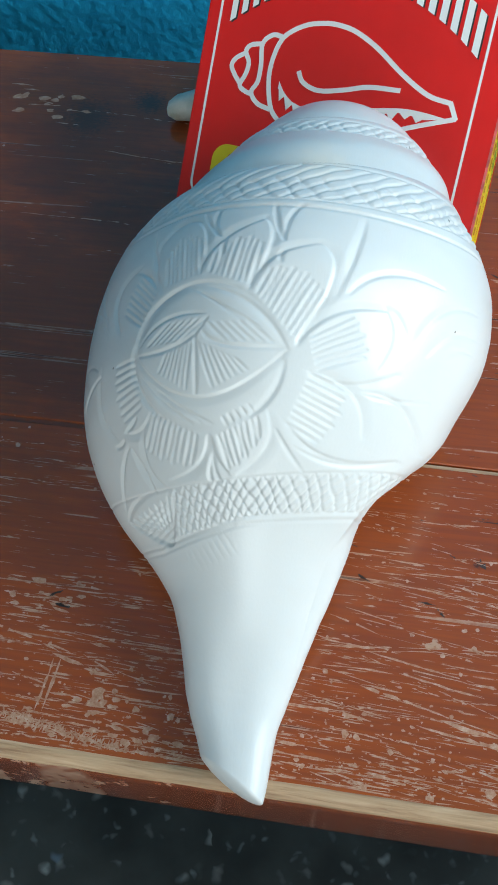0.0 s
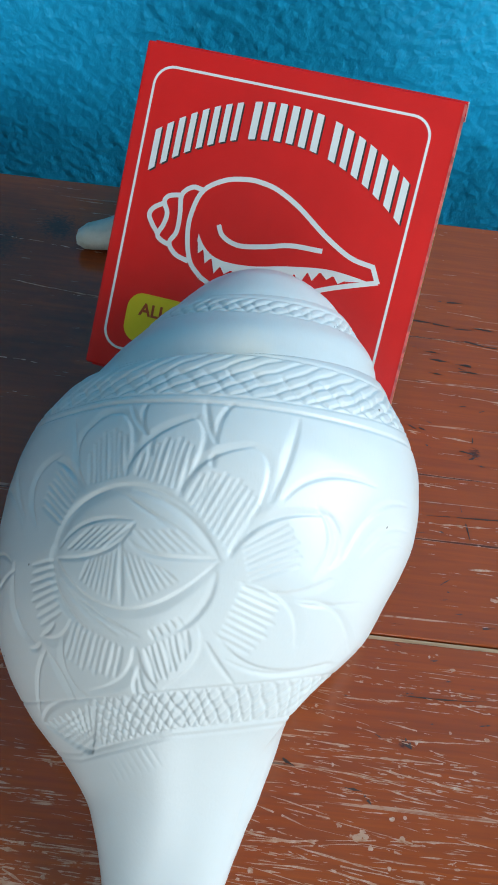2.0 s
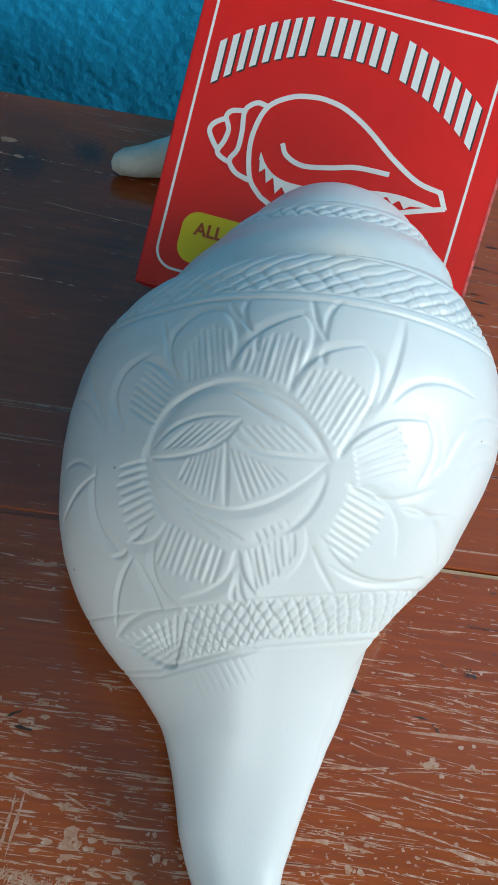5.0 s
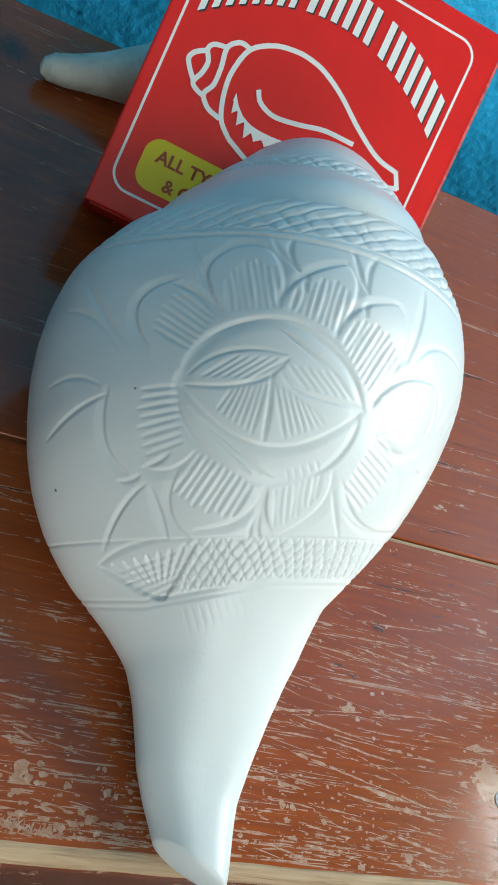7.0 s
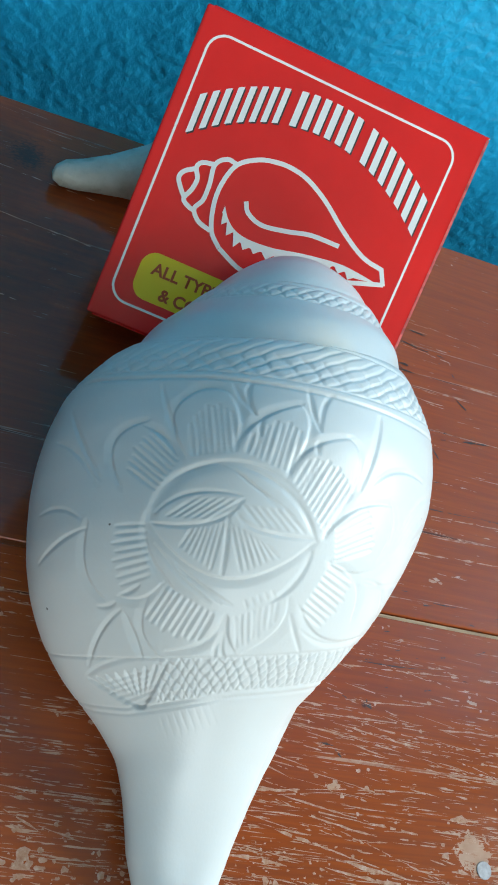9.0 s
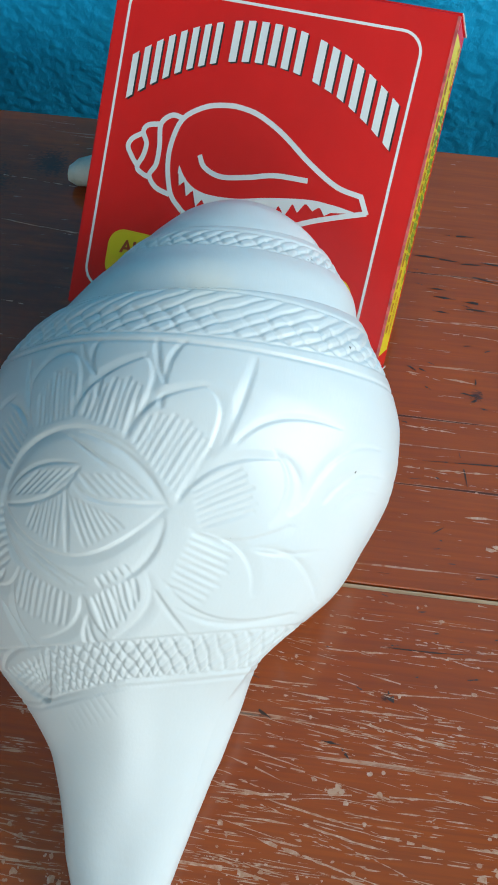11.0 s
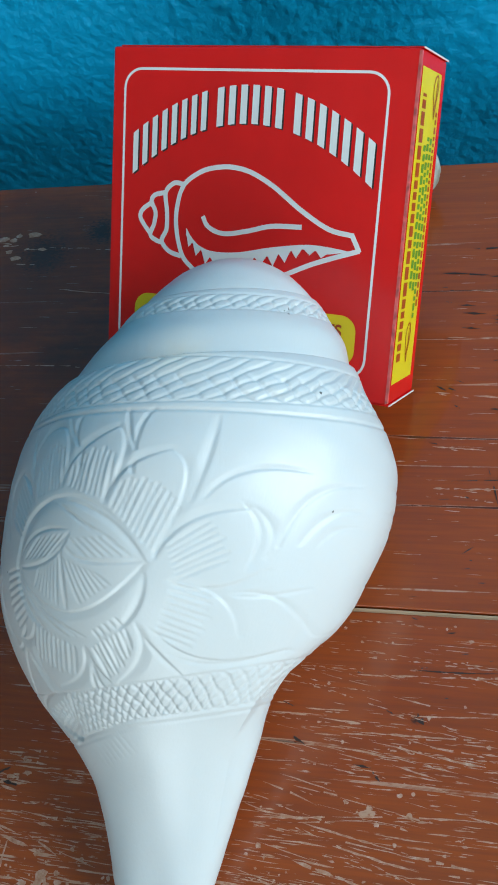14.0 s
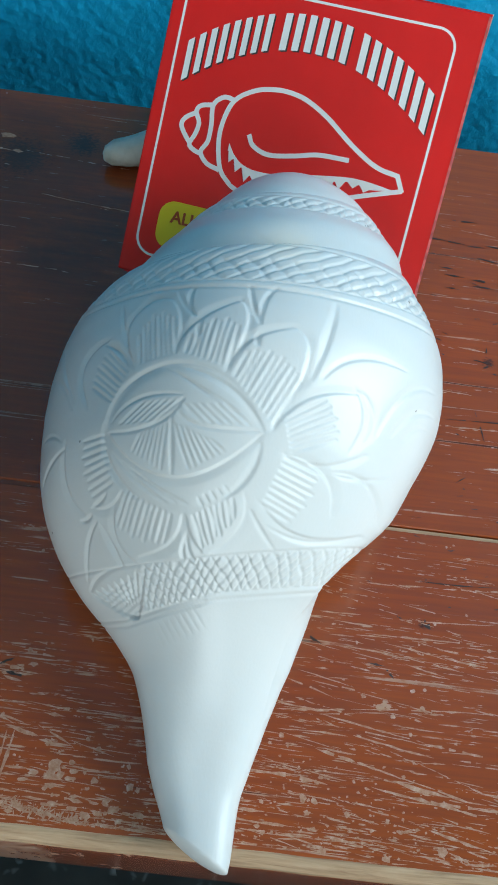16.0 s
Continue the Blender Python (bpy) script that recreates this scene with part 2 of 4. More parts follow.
def terrazzo():
    m = Nodes("dark_terrazzo")
    base = m.ramp(m.noise(m.coords(), 14, 4), (0.35, (0.012, 0.017, 0.018)), (0.65, (0.035, 0.045, 0.046)))
    drift = m.add("ShaderNodeVectorMath", **{"Vector": m.coords()})
    drift.operation = "MULTIPLY_ADD"
    wob = m.add("ShaderNodeTexNoise", Vector=m.coords(), Scale=60, Detail=2)
    m.put(drift.inputs[0], wob.outputs["Color"])
    drift.inputs[1].default_value = (0.02, 0.02, 0.0)
    m.put(drift.inputs[2], m.coords())
    col = base
    for size, lo, hi, pick, tone in ((34, 0.10, 0.30, 0.72, (0.36, 0.40, 0.41)), (70, 0.10, 0.34, 0.62, (0.20, 0.24, 0.25)), (120, 0.12, 0.36, 0.55, (0.10, 0.13, 0.14))):
        vor = m.add("ShaderNodeTexVoronoi", Vector=drift.outputs[0], Scale=size)
        rgb = m.add("ShaderNodeSeparateColor", Color=vor.outputs["Color"])
        col = m.mix(m.math("MULTIPLY", m.ramp(vor.outputs["Distance"], (lo, 1.0), (hi, 0.0)), m.ramp(rgb.outputs[0], (pick, 0.0), (0.97, 1.0))), col, tone)
    blue = m.ramp(m.noise(m.coords(move=(4, 4, 4)), 30, 2), (0.68, 0.0), (0.72, 0.7))
    col = m.mix(blue, col, (0.10, 0.16, 0.22))
    return m.set(Base_Color=col, Roughness=0.35)


SHELL, RAW_SHELL = shell_white(), shell_raw()
BARE = bare_flake()
PAINT, RAW_WOOD, PLASTER, TERRAZZO = bench_paint(), raw_wood(), blue_plaster(), terrazzo()
GOUGE = plain("dirt_in_gouges", (0.035, 0.016, 0.010), 0.6)
RED = plain("red_gloss_card", (0.76, 0.007, 0.006), 0.26, 0.04, 40)
WHITE = plain("white_print", (0.80, 0.80, 0.78), 0.3, 0.02)
BLACK = plain("black_print", (0.012, 0.012, 0.012), 0.3)
YELLOW = plain("yellow_print", (0.80, 0.62, 0.012), 0.3, 0.03)
BROWN_RED = plain("brown_red_print", (0.42, 0.06, 0.01), 0.35)
GREEN = plain("green_print", (0.10, 0.30, 0.03), 0.35)
WORN_RED = plain("rubbed_card_edge", (0.66, 0.12, 0.11), 0.4, 0.3, 300)
CARD = plain("raw_card_edge", (0.70, 0.66, 0.62), 0.7, 0.1)
# tones of the unseen side walls and ceiling, set for the light they bounce
SIDE_PAINT = plain("grey_bounce_wall", (0.46, 0.44, 0.40), 0.6, 0.08, 6)
CEILING_PAINT = plain("white_bounce_ceiling", (0.84, 0.82, 0.77), 0.8, 0.05, 6)
STEEL = plain("dull_steel", (0.20, 0.20, 0.21), 0.45, 0.2, 400, Metallic=0.9)


# ---------------------------------------------------------------- mesh helpers
def mesh_object(name, bm, material, smooth=False):
    me = bpy.data.meshes.new(name)
    bm.to_mesh(me)
    bm.free()
    for mat in material if isinstance(material, (list, tuple)) else (material,):
        me.materials.append(mat)
    if smooth:
        me.shade_smooth()
    return new(name, me)


def part(name, bm, material, parent, label="", smooth=False):
    ob = mesh_object(name, bm, material, smooth)
    ob.parent = parent
    return tagged(ob, label)


def block(x0, x1, y0, y1, z0, z1, bevel=0.0, segments=2):
    bm = bmesh.new()
    bmesh.ops.create_cube(bm, size=1)
    bmesh.ops.transform(bm, verts=bm.verts, matrix=Matrix.LocRotScale(((x0 + x1) / 2, (y0 + y1) / 2, (z0 + z1) / 2), None, (x1 - x0, y1 - y0, z1 - z0)))
    if bevel:
        bmesh.ops.bevel(bm, geom=bm.edges[:], offset=bevel, segments=segments, affect="EDGES", profile=0.5)
    return bm


def grid_mesh(name, verts, rows, cols, wrap, material, keep=None):
    """A mesh from an array of rows x cols points, or from the cells of it that are kept."""
    i, j = np.meshgrid(np.arange(rows - 1), np.arange(cols if wrap else cols - 1), indexing="ij")
    k = (j + 1) % cols
    faces = np.stack([i * cols + j, (i + 1) * cols + j, (i + 1) * cols + k, i * cols + k], -1).reshape(-1, 4)
    if keep is not None:
        faces = faces[keep[:-1].reshape(-1)]
        used, faces = np.unique(faces, return_inverse=True)
        verts, faces = np.asarray(verts)[used], faces.reshape(-1, 4)
    me = bpy.data.meshes.new(name)
    me.vertices.add(len(verts))
    me.vertices.foreach_set("co", np.asarray(verts, dtype=np.float32).ravel())
    me.loops.add(faces.size)
    me.loops.foreach_set("vertex_index", faces.ravel().astype(np.int32))
    me.polygons.add(len(faces))
    me.polygons.foreach_set("loop_start", np.arange(0, faces.size, 4, dtype=np.int32))
    me.update(calc_edges=True)
    me.validate()
    me.shade_smooth()
    me.materials.append(material)
    return new(name, me)


# ---------------------------------------------------------------- the room
def wall_with_hole(name, axis, at, thick, a0, a1, z0, z1, hole, material, label):
    """A wall in a plane of x or y with one opening through it, as four butted blocks in one mesh."""
    h0, h1, g0, g1 = hole
    bm = bmesh.new()
    for p0, p1, q0, q1 in ((a0, h0, z0, z1), (h1, a1, z0, z1), (h0, h1, z0, g0), (h0, h1, g1, z1)):
        if p1 - p0 < 1e-4 or q1 - q0 < 1e-4:
            continue
        part_bm = block(at, at + thick, p0, p1, q0, q1) if axis == "x" else block(p0, p1, at, at + thick, q0, q1)
        tmp = bpy.data.meshes.new("tmp")
        part_bm.to_mesh(tmp)
        part_bm.free()
        bm.from_mesh(tmp)
        bpy.data.meshes.remove(tmp)
    return tagged(mesh_object(name, bm, material), label, "wall", kind="structure")


def room():
    # the rough plastered wall behind the bench: an uneven face on a solid slab
    nx, nz = 560, 290
    xs, zs = np.linspace(-0.33, 0.52, nx), np.linspace(-0.22, 0.22, nz)
    verts = np.empty((nz, nx, 3))
    for r, z in enumerate(zs):
        for c, x in enumerate(xs):
            p = Vector((x * 210, z * 210, 0.0))
            h = noise.noise(p) * 0.0006 + noise.noise(p * 2.1 + Vector((9, 3, 1))) * 0.0006 + noise.noise(p * 0.35) * 0.0005
            verts[r, c] = (x, WALL_Y + h, z)
    edge = (verts[:, :, 0] < -0.328) | (verts[:, :, 0] > 0.518) | (verts[:, :, 2] > 0.218) | (verts[:, :, 2] < -0.218)
    verts[edge, 1] = WALL_Y + 0.003
    wall = tagged(mesh_object("wall_north", block(ROOM_X0, ROOM_X1, WALL_Y + 0.003, WALL_Y + 0.16, FLOOR, CEIL), PLASTER),
                  "bright blue painted rough plaster wall behind the bench", "wall", kind="structure")
    face = grid_mesh("plaster_face", verts.reshape(-1, 3), nz, nx, False, PLASTER)
    face.parent = wall
    # unseen side walls and ceiling, added to close the room and bounce light
    wall_with_hole("wall_east", "x", ROOM_X1, 0.15, ROOM_Y0, WALL_Y, FLOOR, CEIL, WINDOW, SIDE_PAINT, "unseen grey wall with a window opening")
    wall_with_hole("wall_south", "y", ROOM_Y0 - 0.15, 0.15, ROOM_X0, ROOM_X1, FLOOR, CEIL, FILL_GAP, SIDE_PAINT, "unseen grey wall with an opening added for the fill lamp")
    tagged(mesh_object("wall_west", block(ROOM_X0 - 0.15, ROOM_X0, ROOM_Y0, WALL_Y, FLOOR, CEIL), SIDE_PAINT), "unseen grey side wall that bounces light", "wall", kind="structure")
    tagged(mesh_object("floor", block(ROOM_X0 - 0.1, ROOM_X1 + 0.1, ROOM_Y0 - 0.1, WALL_Y + 0.1, FLOOR - 0.1, FLOOR), TERRAZZO),
           "dark grey terrazzo floor with pale stone chips", "floor", kind="structure")
    tagged(mesh_object("ceiling", block(ROOM_X0 - 0.1, ROOM_X1 + 0.1, ROOM_Y0 - 0.1, WALL_Y + 0.1, CEIL, CEIL + 0.1), CEILING_PAINT),
           "unseen white ceiling that bounces light", "ceiling", kind="structure")


room()


# ---------------------------------------------------------------- the bench
def plank(y0, y1, front):
    """One plank with a slightly wavy top and eased edges; the front one has a worn, rounded nose."""
    nose, thick = 0.0045, 0.042
    prof = []
    if front:
        for k in range(7):
            a = radians(90 * k / 6)
            prof.append((y0 + nose - nose * math.sin(a), -nose + nose * math.cos(a)))
        prof = prof[::-1]
        prof = [(y0, -thick)] + prof
    else:
        prof = [(y0, -thick), (y0, -0.0012), (y0, -0.0005), (y0 + 0.0003, 0.0), (y0 + 0.0006, 0.0)]
    steps = 40
    start = prof[-1][0]
    prof += [(start + (y1 - 0.0006 - start) * k / steps, 0.0) for k in range(1, steps + 1)]
    prof += [(y1 - 0.0003, 0.0), (y1, -0.0005), (y1, -0.0012), (y1, -thick)]
    cols, rows = len(prof), 241
    verts = []
    for r in range(rows):
        x = BENCH_X0 + (BENCH_X1 - BENCH_X0) * r / (rows - 1)
        for y, z in prof:
            w = noise.noise(Vector((x * 14, y * 14, 2))) * 0.0003
            e = noise.noise(Vector((x * 60, 7, 3))) * 0.0005 if front and y < y0 + nose + 1e-5 and z > -0.01 else 0.0
            verts.append((x, y + e, z + (w if z > -0.01 else 0)))
    bm = bmesh.new()
    vs = [bm.verts.new(q) for q in verts]
    for r in range(rows - 1):
        for c in range(cols):
            d = (c + 1) % cols
            f = bm.faces.new((vs[r * cols + c], vs[r * cols + d], vs[(r + 1) * cols + d], vs[(r + 1) * cols + c]))
            f.smooth = True
            if front and 1 <= c <= 6:
                f.material_index = 1
    bm.faces.new(vs[:cols][::-1])
    bm.faces.new(vs[-cols:])
    bmesh.ops.recalc_face_normals(bm, faces=bm.faces[:])
    return bm


def bench():
    top = tagged(new("bench"), "red-brown painted wooden bench, scratched and worn, against the wall", "bench")
    top.location = (0, 0, FLOOR)
    up = -FLOOR

    def add(name, bm, mat, parent=top, label=""):
        bmesh.ops.translate(bm, verts=bm.verts, vec=(0, 0, up))
        return part(name, bm, mat, parent, label)

    add("plank", plank(BENCH_Y0, -0.0122, True), [PAINT, RAW_WOOD], label="front plank with paint worn to bare wood")
    add("plank", plank(-0.0103, BENCH_Y1, False), PAINT, label="back plank with dull red-brown paint")
    add("joint_strip", block(0.03, BENCH_X1 - 0.01, -0.01215, -0.01085, -0.016, -0.0007), RAW_WOOD, label="pale dirt-filled joint between planks")
    add("joint_strip", block(BENCH_X0 + 0.01, 0.03, -0.01215, -0.01035, -0.016, -0.0005), PAINT, label="joint filled with paint")
    for y in (BENCH_Y0 + 0.012, BENCH_Y1 - 0.032):
        add("apron", block(BENCH_X0 + 0.06, BENCH_X1 - 0.06, y, y + 0.02, -0.102, -0.042, 0.002), PAINT)
    for x in (BENCH_X0 + 0.05, BENCH_X1 - 0.09):
        for y in (BENCH_Y0 + 0.015, BENCH_Y1 - 0.055):
            add("leg", block(x, x + 0.04, y, y + 0.04, FLOOR, -0.0422, 0.003), PAINT)
        add("stretcher", block(x + 0.01, x + 0.03, BENCH_Y0 + 0.056, BENCH_Y1 - 0.056, -0.33, -0.29, 0.002), PAINT)
    # nail heads sunk in the front plank
    for x, y, r in ((0.1375, -0.0985, 0.0034), (0.166, -0.0665, 0.0020)):
        bm = bmesh.new()
        bmesh.ops.create_cone(bm, cap_ends=True, segments=20, radius1=r, radius2=r * 0.86, depth=0.0016)
        bmesh.ops.translate(bm, verts=bm.verts, vec=(x, y, -0.00045))
        add("nail", bm, STEEL, label="dull steel nail head")
    # scratches, specks and flaked patches
    rng = random.Random(11)
    bm = bmesh.new()

    def lie(x, y):
        return bm.verts.new((x, y, 0.00012 + noise.noise(Vector((x * 14, y * 14, 2))) * 0.0003))

    def scratch(x, y, length, width, angle):
        n = max(4, int(length / 0.0022))
        c, s = math.cos(radians(angle)), math.sin(radians(angle))
        last, bow = None, rng.uniform(-0.02, 0.02) * length
        for k in range(n + 1):
            t = k / n - 0.5
            w = width * (1 - (2 * t) ** 2 * 0.85) * rng.uniform(0.35, 1.3) / 2
            off = bow * (1 - 4 * t * t) + rng.uniform(-0.12, 0.12) * width
            px, py = x + t * length * c - off * s, y + t * length * s + off * c
            if not BENCH_Y0 + 0.006 < py < BENCH_Y1 - 0.004 or abs(py + 0.0111) < 0.0022:
                last = None
                continue
            pair = (lie(px + s * w, py - c * w), lie(px - s * w, py + c * w))
            if last and rng.random() > 0.10:
                bm.faces.new((last[0], pair[0], pair[1], last[1]))
            last = pair

    def flake(x, y, r, stretch):
        if abs(y + 0.0111) < r + 0.002:
            return
        n = 9
        ring = []
        for k in range(n):
            a = 2 * math.pi * k / n
            q = r * rng.uniform(0.55, 1.25)
            ring.append(lie(x + q * stretch * math.cos(a), max(BENCH_Y0 + 0.006, y + q * math.sin(a))))
        bm.faces.new(ring)

    def worn_y():
        return BENCH_Y0 + 0.006 + 0.11 * rng.random() ** 1.7 if rng.random() < 0.86 else rng.uniform(BENCH_Y0, BENCH_Y1)

    def slope(x, y):
        """Scratches follow the grain, or run across it in slanted strokes over the front of the bench."""
        if y < -0.03 and x > 0.02 and rng.random() < 0.5:
            return rng.gauss(-10, 2.5)
        return rng.gauss(-2.5, 1.8)

    for _ in range(1800):
        x, y = rng.uniform(-0.30, 0.40), worn_y()
        if x < 0.01 and y > -0.085 and rng.random() < 0.6:
            continue
        front = max(0.0, min(1.0, (0.01 - y) / 0.12))
        if rng.random() < 0.16:
            flake(x, y, rng.uniform(0.0002, 0.0006 + 0.0004 * front), rng.uniform(0.8, 1.6))
        else:
            long = rng.random() ** 2
            scratch(x, y, 0.002 + 0.018 * long, rng.uniform(0.00015, 0.00034 + 0.0006 * front * rng.random()), slope(x, y))
    # long broken runs, each a row of short dashes on one line
    for _ in range(170):
        x, y = rng.uniform(-0.10, 0.30), worn_y()
        angle, reach, dash = slope(x, y), rng.uniform(0.02, 0.10), rng.uniform(0.0018, 0.0065)
        c, s = math.cos(radians(angle)), math.sin(radians(angle))
        u = 0.0
        while u < reach:
            w = dash * rng.uniform(0.4, 1.8)
            scratch(x + u * c, y + u * s + rng.gauss(0, 0.0002), w, rng.uniform(0.00022, 0.00062), angle + rng.gauss(0, 2))
            u += w * rng.uniform(0.85, 1.8)
    for _ in range(60):
        flake(rng.uniform(-0.05, 0.28), worn_y(), rng.uniform(0.0004, 0.0009), rng.uniform(0.8, 1.3))
    # long pale cracks in the grain, each a broken thread with a ragged, chipped lip
    for x0, y0, x1, y1, width, gaps in ((0.094, 0.0345, 0.200, 0.0395, 0.0007, 0.10), (0.073, -0.0340, 0.210, -0.0275, 0.0008, 0.15), (0.070, -0.0535, 0.190, -0.0500, 0.0007, 0.25), (0.093, 0.0520, 0.111, 0.0508, 0.0006, 0.05),
                                        (0.098, 0.1242, 0.142, 0.1190, 0.0005, 0.15), (0.106, 0.0950, 0.135, 0.0937, 0.0005, 0.05), (0.093, 0.0757, 0.130, 0.0718, 0.0006, 0.15), (0.116, 0.0180, 0.200, 0.0215, 0.0009, 0.40),
                                        (0.043, -0.0829, 0.098, -0.0771, 0.0006, 0.15), (0.056, -0.0707, 0.098, -0.0771, 0.0005, 0.20), (0.043, -0.0829, 0.098, -0.0879, 0.0006, 0.20), (0.046, -0.0980, 0.110, -0.1075, 0.0009, 0.25),
                                        (0.058, -0.0925, 0.105, -0.1035, 0.0009, 0.30), (-0.075, 0.1290, -0.030, 0.1240, 0.0006, 0.15), (-0.120, 0.0890, -0.055, 0.0880, 0.0005, 0.45), (-0.062, -0.0890, -0.036, -0.0945, 0.0010, 0.10), (-0.062, -0.1010, -0.041, -0.1060, 0.0011, 0.10)):
        angle, reach = math.degrees(math.atan2(y1 - y0, x1 - x0)), math.hypot(x1 - x0, y1 - y0)
        u = 0.0
        while u < reach:
            w = min(rng.uniform(0.004, 0.012), reach - u + 0.001)
            x, y = x0 + (u + w / 2) / reach * (x1 - x0), y0 + (u + w / 2) / reach * (y1 - y0)
            if rng.random() > gaps:
                scratch(x, y + rng.gauss(0, 0.00015), w * 1.15, width * rng.uniform(0.6, 1.3), angle + rng.gauss(0, 0.8))
            if rng.random() < 0.25:
                scratch(x, y - rng.uniform(0.0006, 0.0018), w * 0.6, width * rng.uniform(0.4, 1.0), angle - rng.uniform(0, 9))
            u += w
    for x0, y0, x1, y1, width in ((0.0827, -0.1000, 0.1008, -0.1030, 0.0014), (0.0918, -0.0873, 0.1137, -0.0896, 0.0012), (0.0575, -0.1224, 0.0749, -0.1240, 0.0018), (0.0378, -0.1013, 0.0620, -0.1031, 0.0013), (0.0694, -0.0870, 0.0845, -0.0895, 0.0008),
                                  (0.0442, -0.0812, 0.0686, -0.0788, 0.0010), (0.0686, -0.0788, 0.1169, -0.0752, 0.0008), (0.0589, -0.0814, 0.0923, -0.0868, 0.0007), (0.0454, -0.0706, 0.0636, -0.0760, 0.0006), (0.0347, -0.1132, 0.0430, -0.1132, 0.0012),
                                  (0.0467, -0.0877, 0.0680, -0.0876, 0.0007), (0.0904, -0.1121, 0.1145, -0.1178, 0.0010), (0.0748, -0.1223, 0.0941, -0.1237, 0.0014), (0.0828, -0.1040, 0.1157, -0.1059, 0.0009), (0.0609, -0.1182, 0.0729, -0.1200, 0.0009)):
        scratch((x0 + x1) / 2, (y0 + y1) / 2, math.hypot(x1 - x0, y1 - y0), width, math.degrees(math.atan2(y1 - y0, x1 - x0)))
    for x0, y0, x1, y1, width in ((0.0566, -0.0463, 0.0708, -0.0459, 0.0006), (0.0774, -0.0461, 0.1171, -0.0442, 0.0006), (0.0726, -0.0525, 0.1165, -0.0515, 0.0008), (0.0995, -0.0578, 0.1142, -0.0594, 0.0012), (0.0634, -0.0578, 0.0837, -0.0590, 0.0006),
                                  (0.0791, -0.0552, 0.1004, -0.0586, 0.0006), (-0.0370, -0.0720, -0.0290, -0.0730, 0.0016), (-0.0440, -0.0810, -0.0380, -0.0820, 0.0016), (-0.0290, -0.0910, -0.0220, -0.0916, 0.0012), (-0.0400, -0.0960, -0.0290, -0.0985, 0.0013),
                                  (-0.0345, -0.0880, -0.0100, -0.0895, 0.0009), (-0.0300, -0.0950, -0.0180, -0.1005, 0.0007), (-0.0190, -0.0985, -0.0050, -0.1020, 0.0006)):
        scratch((x0 + x1) / 2, (y0 + y1) / 2, math.hypot(x1 - x0, y1 - y0), width, math.degrees(math.atan2(y1 - y0, x1 - x0)))
    for x, y, r in ((0.0547, -0.1080, 0.0012), (0.0583, -0.1085, 0.0010), (0.0980, -0.1190, 0.0015), (0.0724, -0.0740, 0.0008), (0.0888, -0.0705, 0.0009), (0.0466, -0.0896, 0.0009), (0.0811, -0.1122, 0.0008), (0.0848, -0.1148, 0.0008),
                    (-0.0232, -0.1088, 0.0016), (-0.0225, -0.1066, 0.0018), (-0.0097, -0.1097, 0.0012), (0.0014, -0.1106, 0.0013), (-0.0029, -0.1176, 0.0015), (0.0051, -0.1184, 0.0013)):
        flake(x, y, r, rng.uniform(0.9, 1.3))
    # a frayed strip of bare wood that slants to the front edge, and fine speckle along it
    for k in range(300):
        f = rng.random()
        x, y = -0.060 + 0.070 * f, -0.1150 - 0.0105 * f + rng.gauss(0, 0.0008)
        scratch(x, y, rng.uniform(0.0012, 0.0038), rng.uniform(0.0003, 0.0008), rng.gauss(70, 22) if rng.random() < 0.55 else rng.gauss(-12, 8))
    for k in range(420):
        x, y = rng.uniform(-0.065, 0.135), -0.1235 + 0.028 * rng.random() ** 1.6
        flake(x, y, rng.uniform(0.00015, 0.00042), rng.uniform(0.7, 1.8))
    # clusters of flaked paint
    for cx, cy, spread, n, size in ((-0.043, -0.078, 0.007, 16, 0.0011), (-0.024, -0.109, 0.006, 14, 0.0013), (-0.010, -0.116, 0.007, 12, 0.0010), (0.131, -0.090, 0.009, 14, 0.0011), (-0.111, 0.156, 0.010, 16, 0.0018),
                                    (0.128, 0.011, 0.006, 6, 0.0010), (0.150, -0.060, 0.012, 10, 0.0009), (-0.095, 0.148, 0.006, 5, 0.0014)):
        for _ in range(n):
            x, y = rng.gauss(cx, spread), rng.gauss(cy, spread * 0.55)
            if rng.random() < 0.6:
                flake(x, y, size * rng.uniform(0.3, 1.1), rng.uniform(1.0, 2.6))
            else:
                scratch(x, y, rng.uniform(0.004, 0.011), rng.uniform(0.0005, 0.0012), rng.gauss(-3, 4))
    # a pair of cross-grain gouges, and the chipped line of paint behind the worn front edge
    for gx in (-0.0400, -0.0378):
        scratch(gx, -0.1060, 0.017, 0.0010, 84)
    for k in range(210):
        x = rng.uniform(-0.30, 0.03) if k < 150 else rng.uniform(0.03, 0.40)
        if rng.random() < 0.55:
            scratch(x, BENCH_Y0 + 0.0075 + abs(rng.gauss(0, 0.0035)), rng.uniform(0.002, 0.009), rng.uniform(0.0004, 0.0012), rng.gauss(-3, 7))
        else:
            flake(x, BENCH_Y0 + 0.0070 + abs(rng.gauss(0, 0.004)), rng.uniform(0.0003, 0.0009), rng.uniform(0.9, 2.2))
    worn = add("scratched_paint", bm, BARE, label="pale scratches and specks through the paint")
    tagged(worn, kind="stuff")
    # dark gouges in the back plank
    bm = bmesh.new()
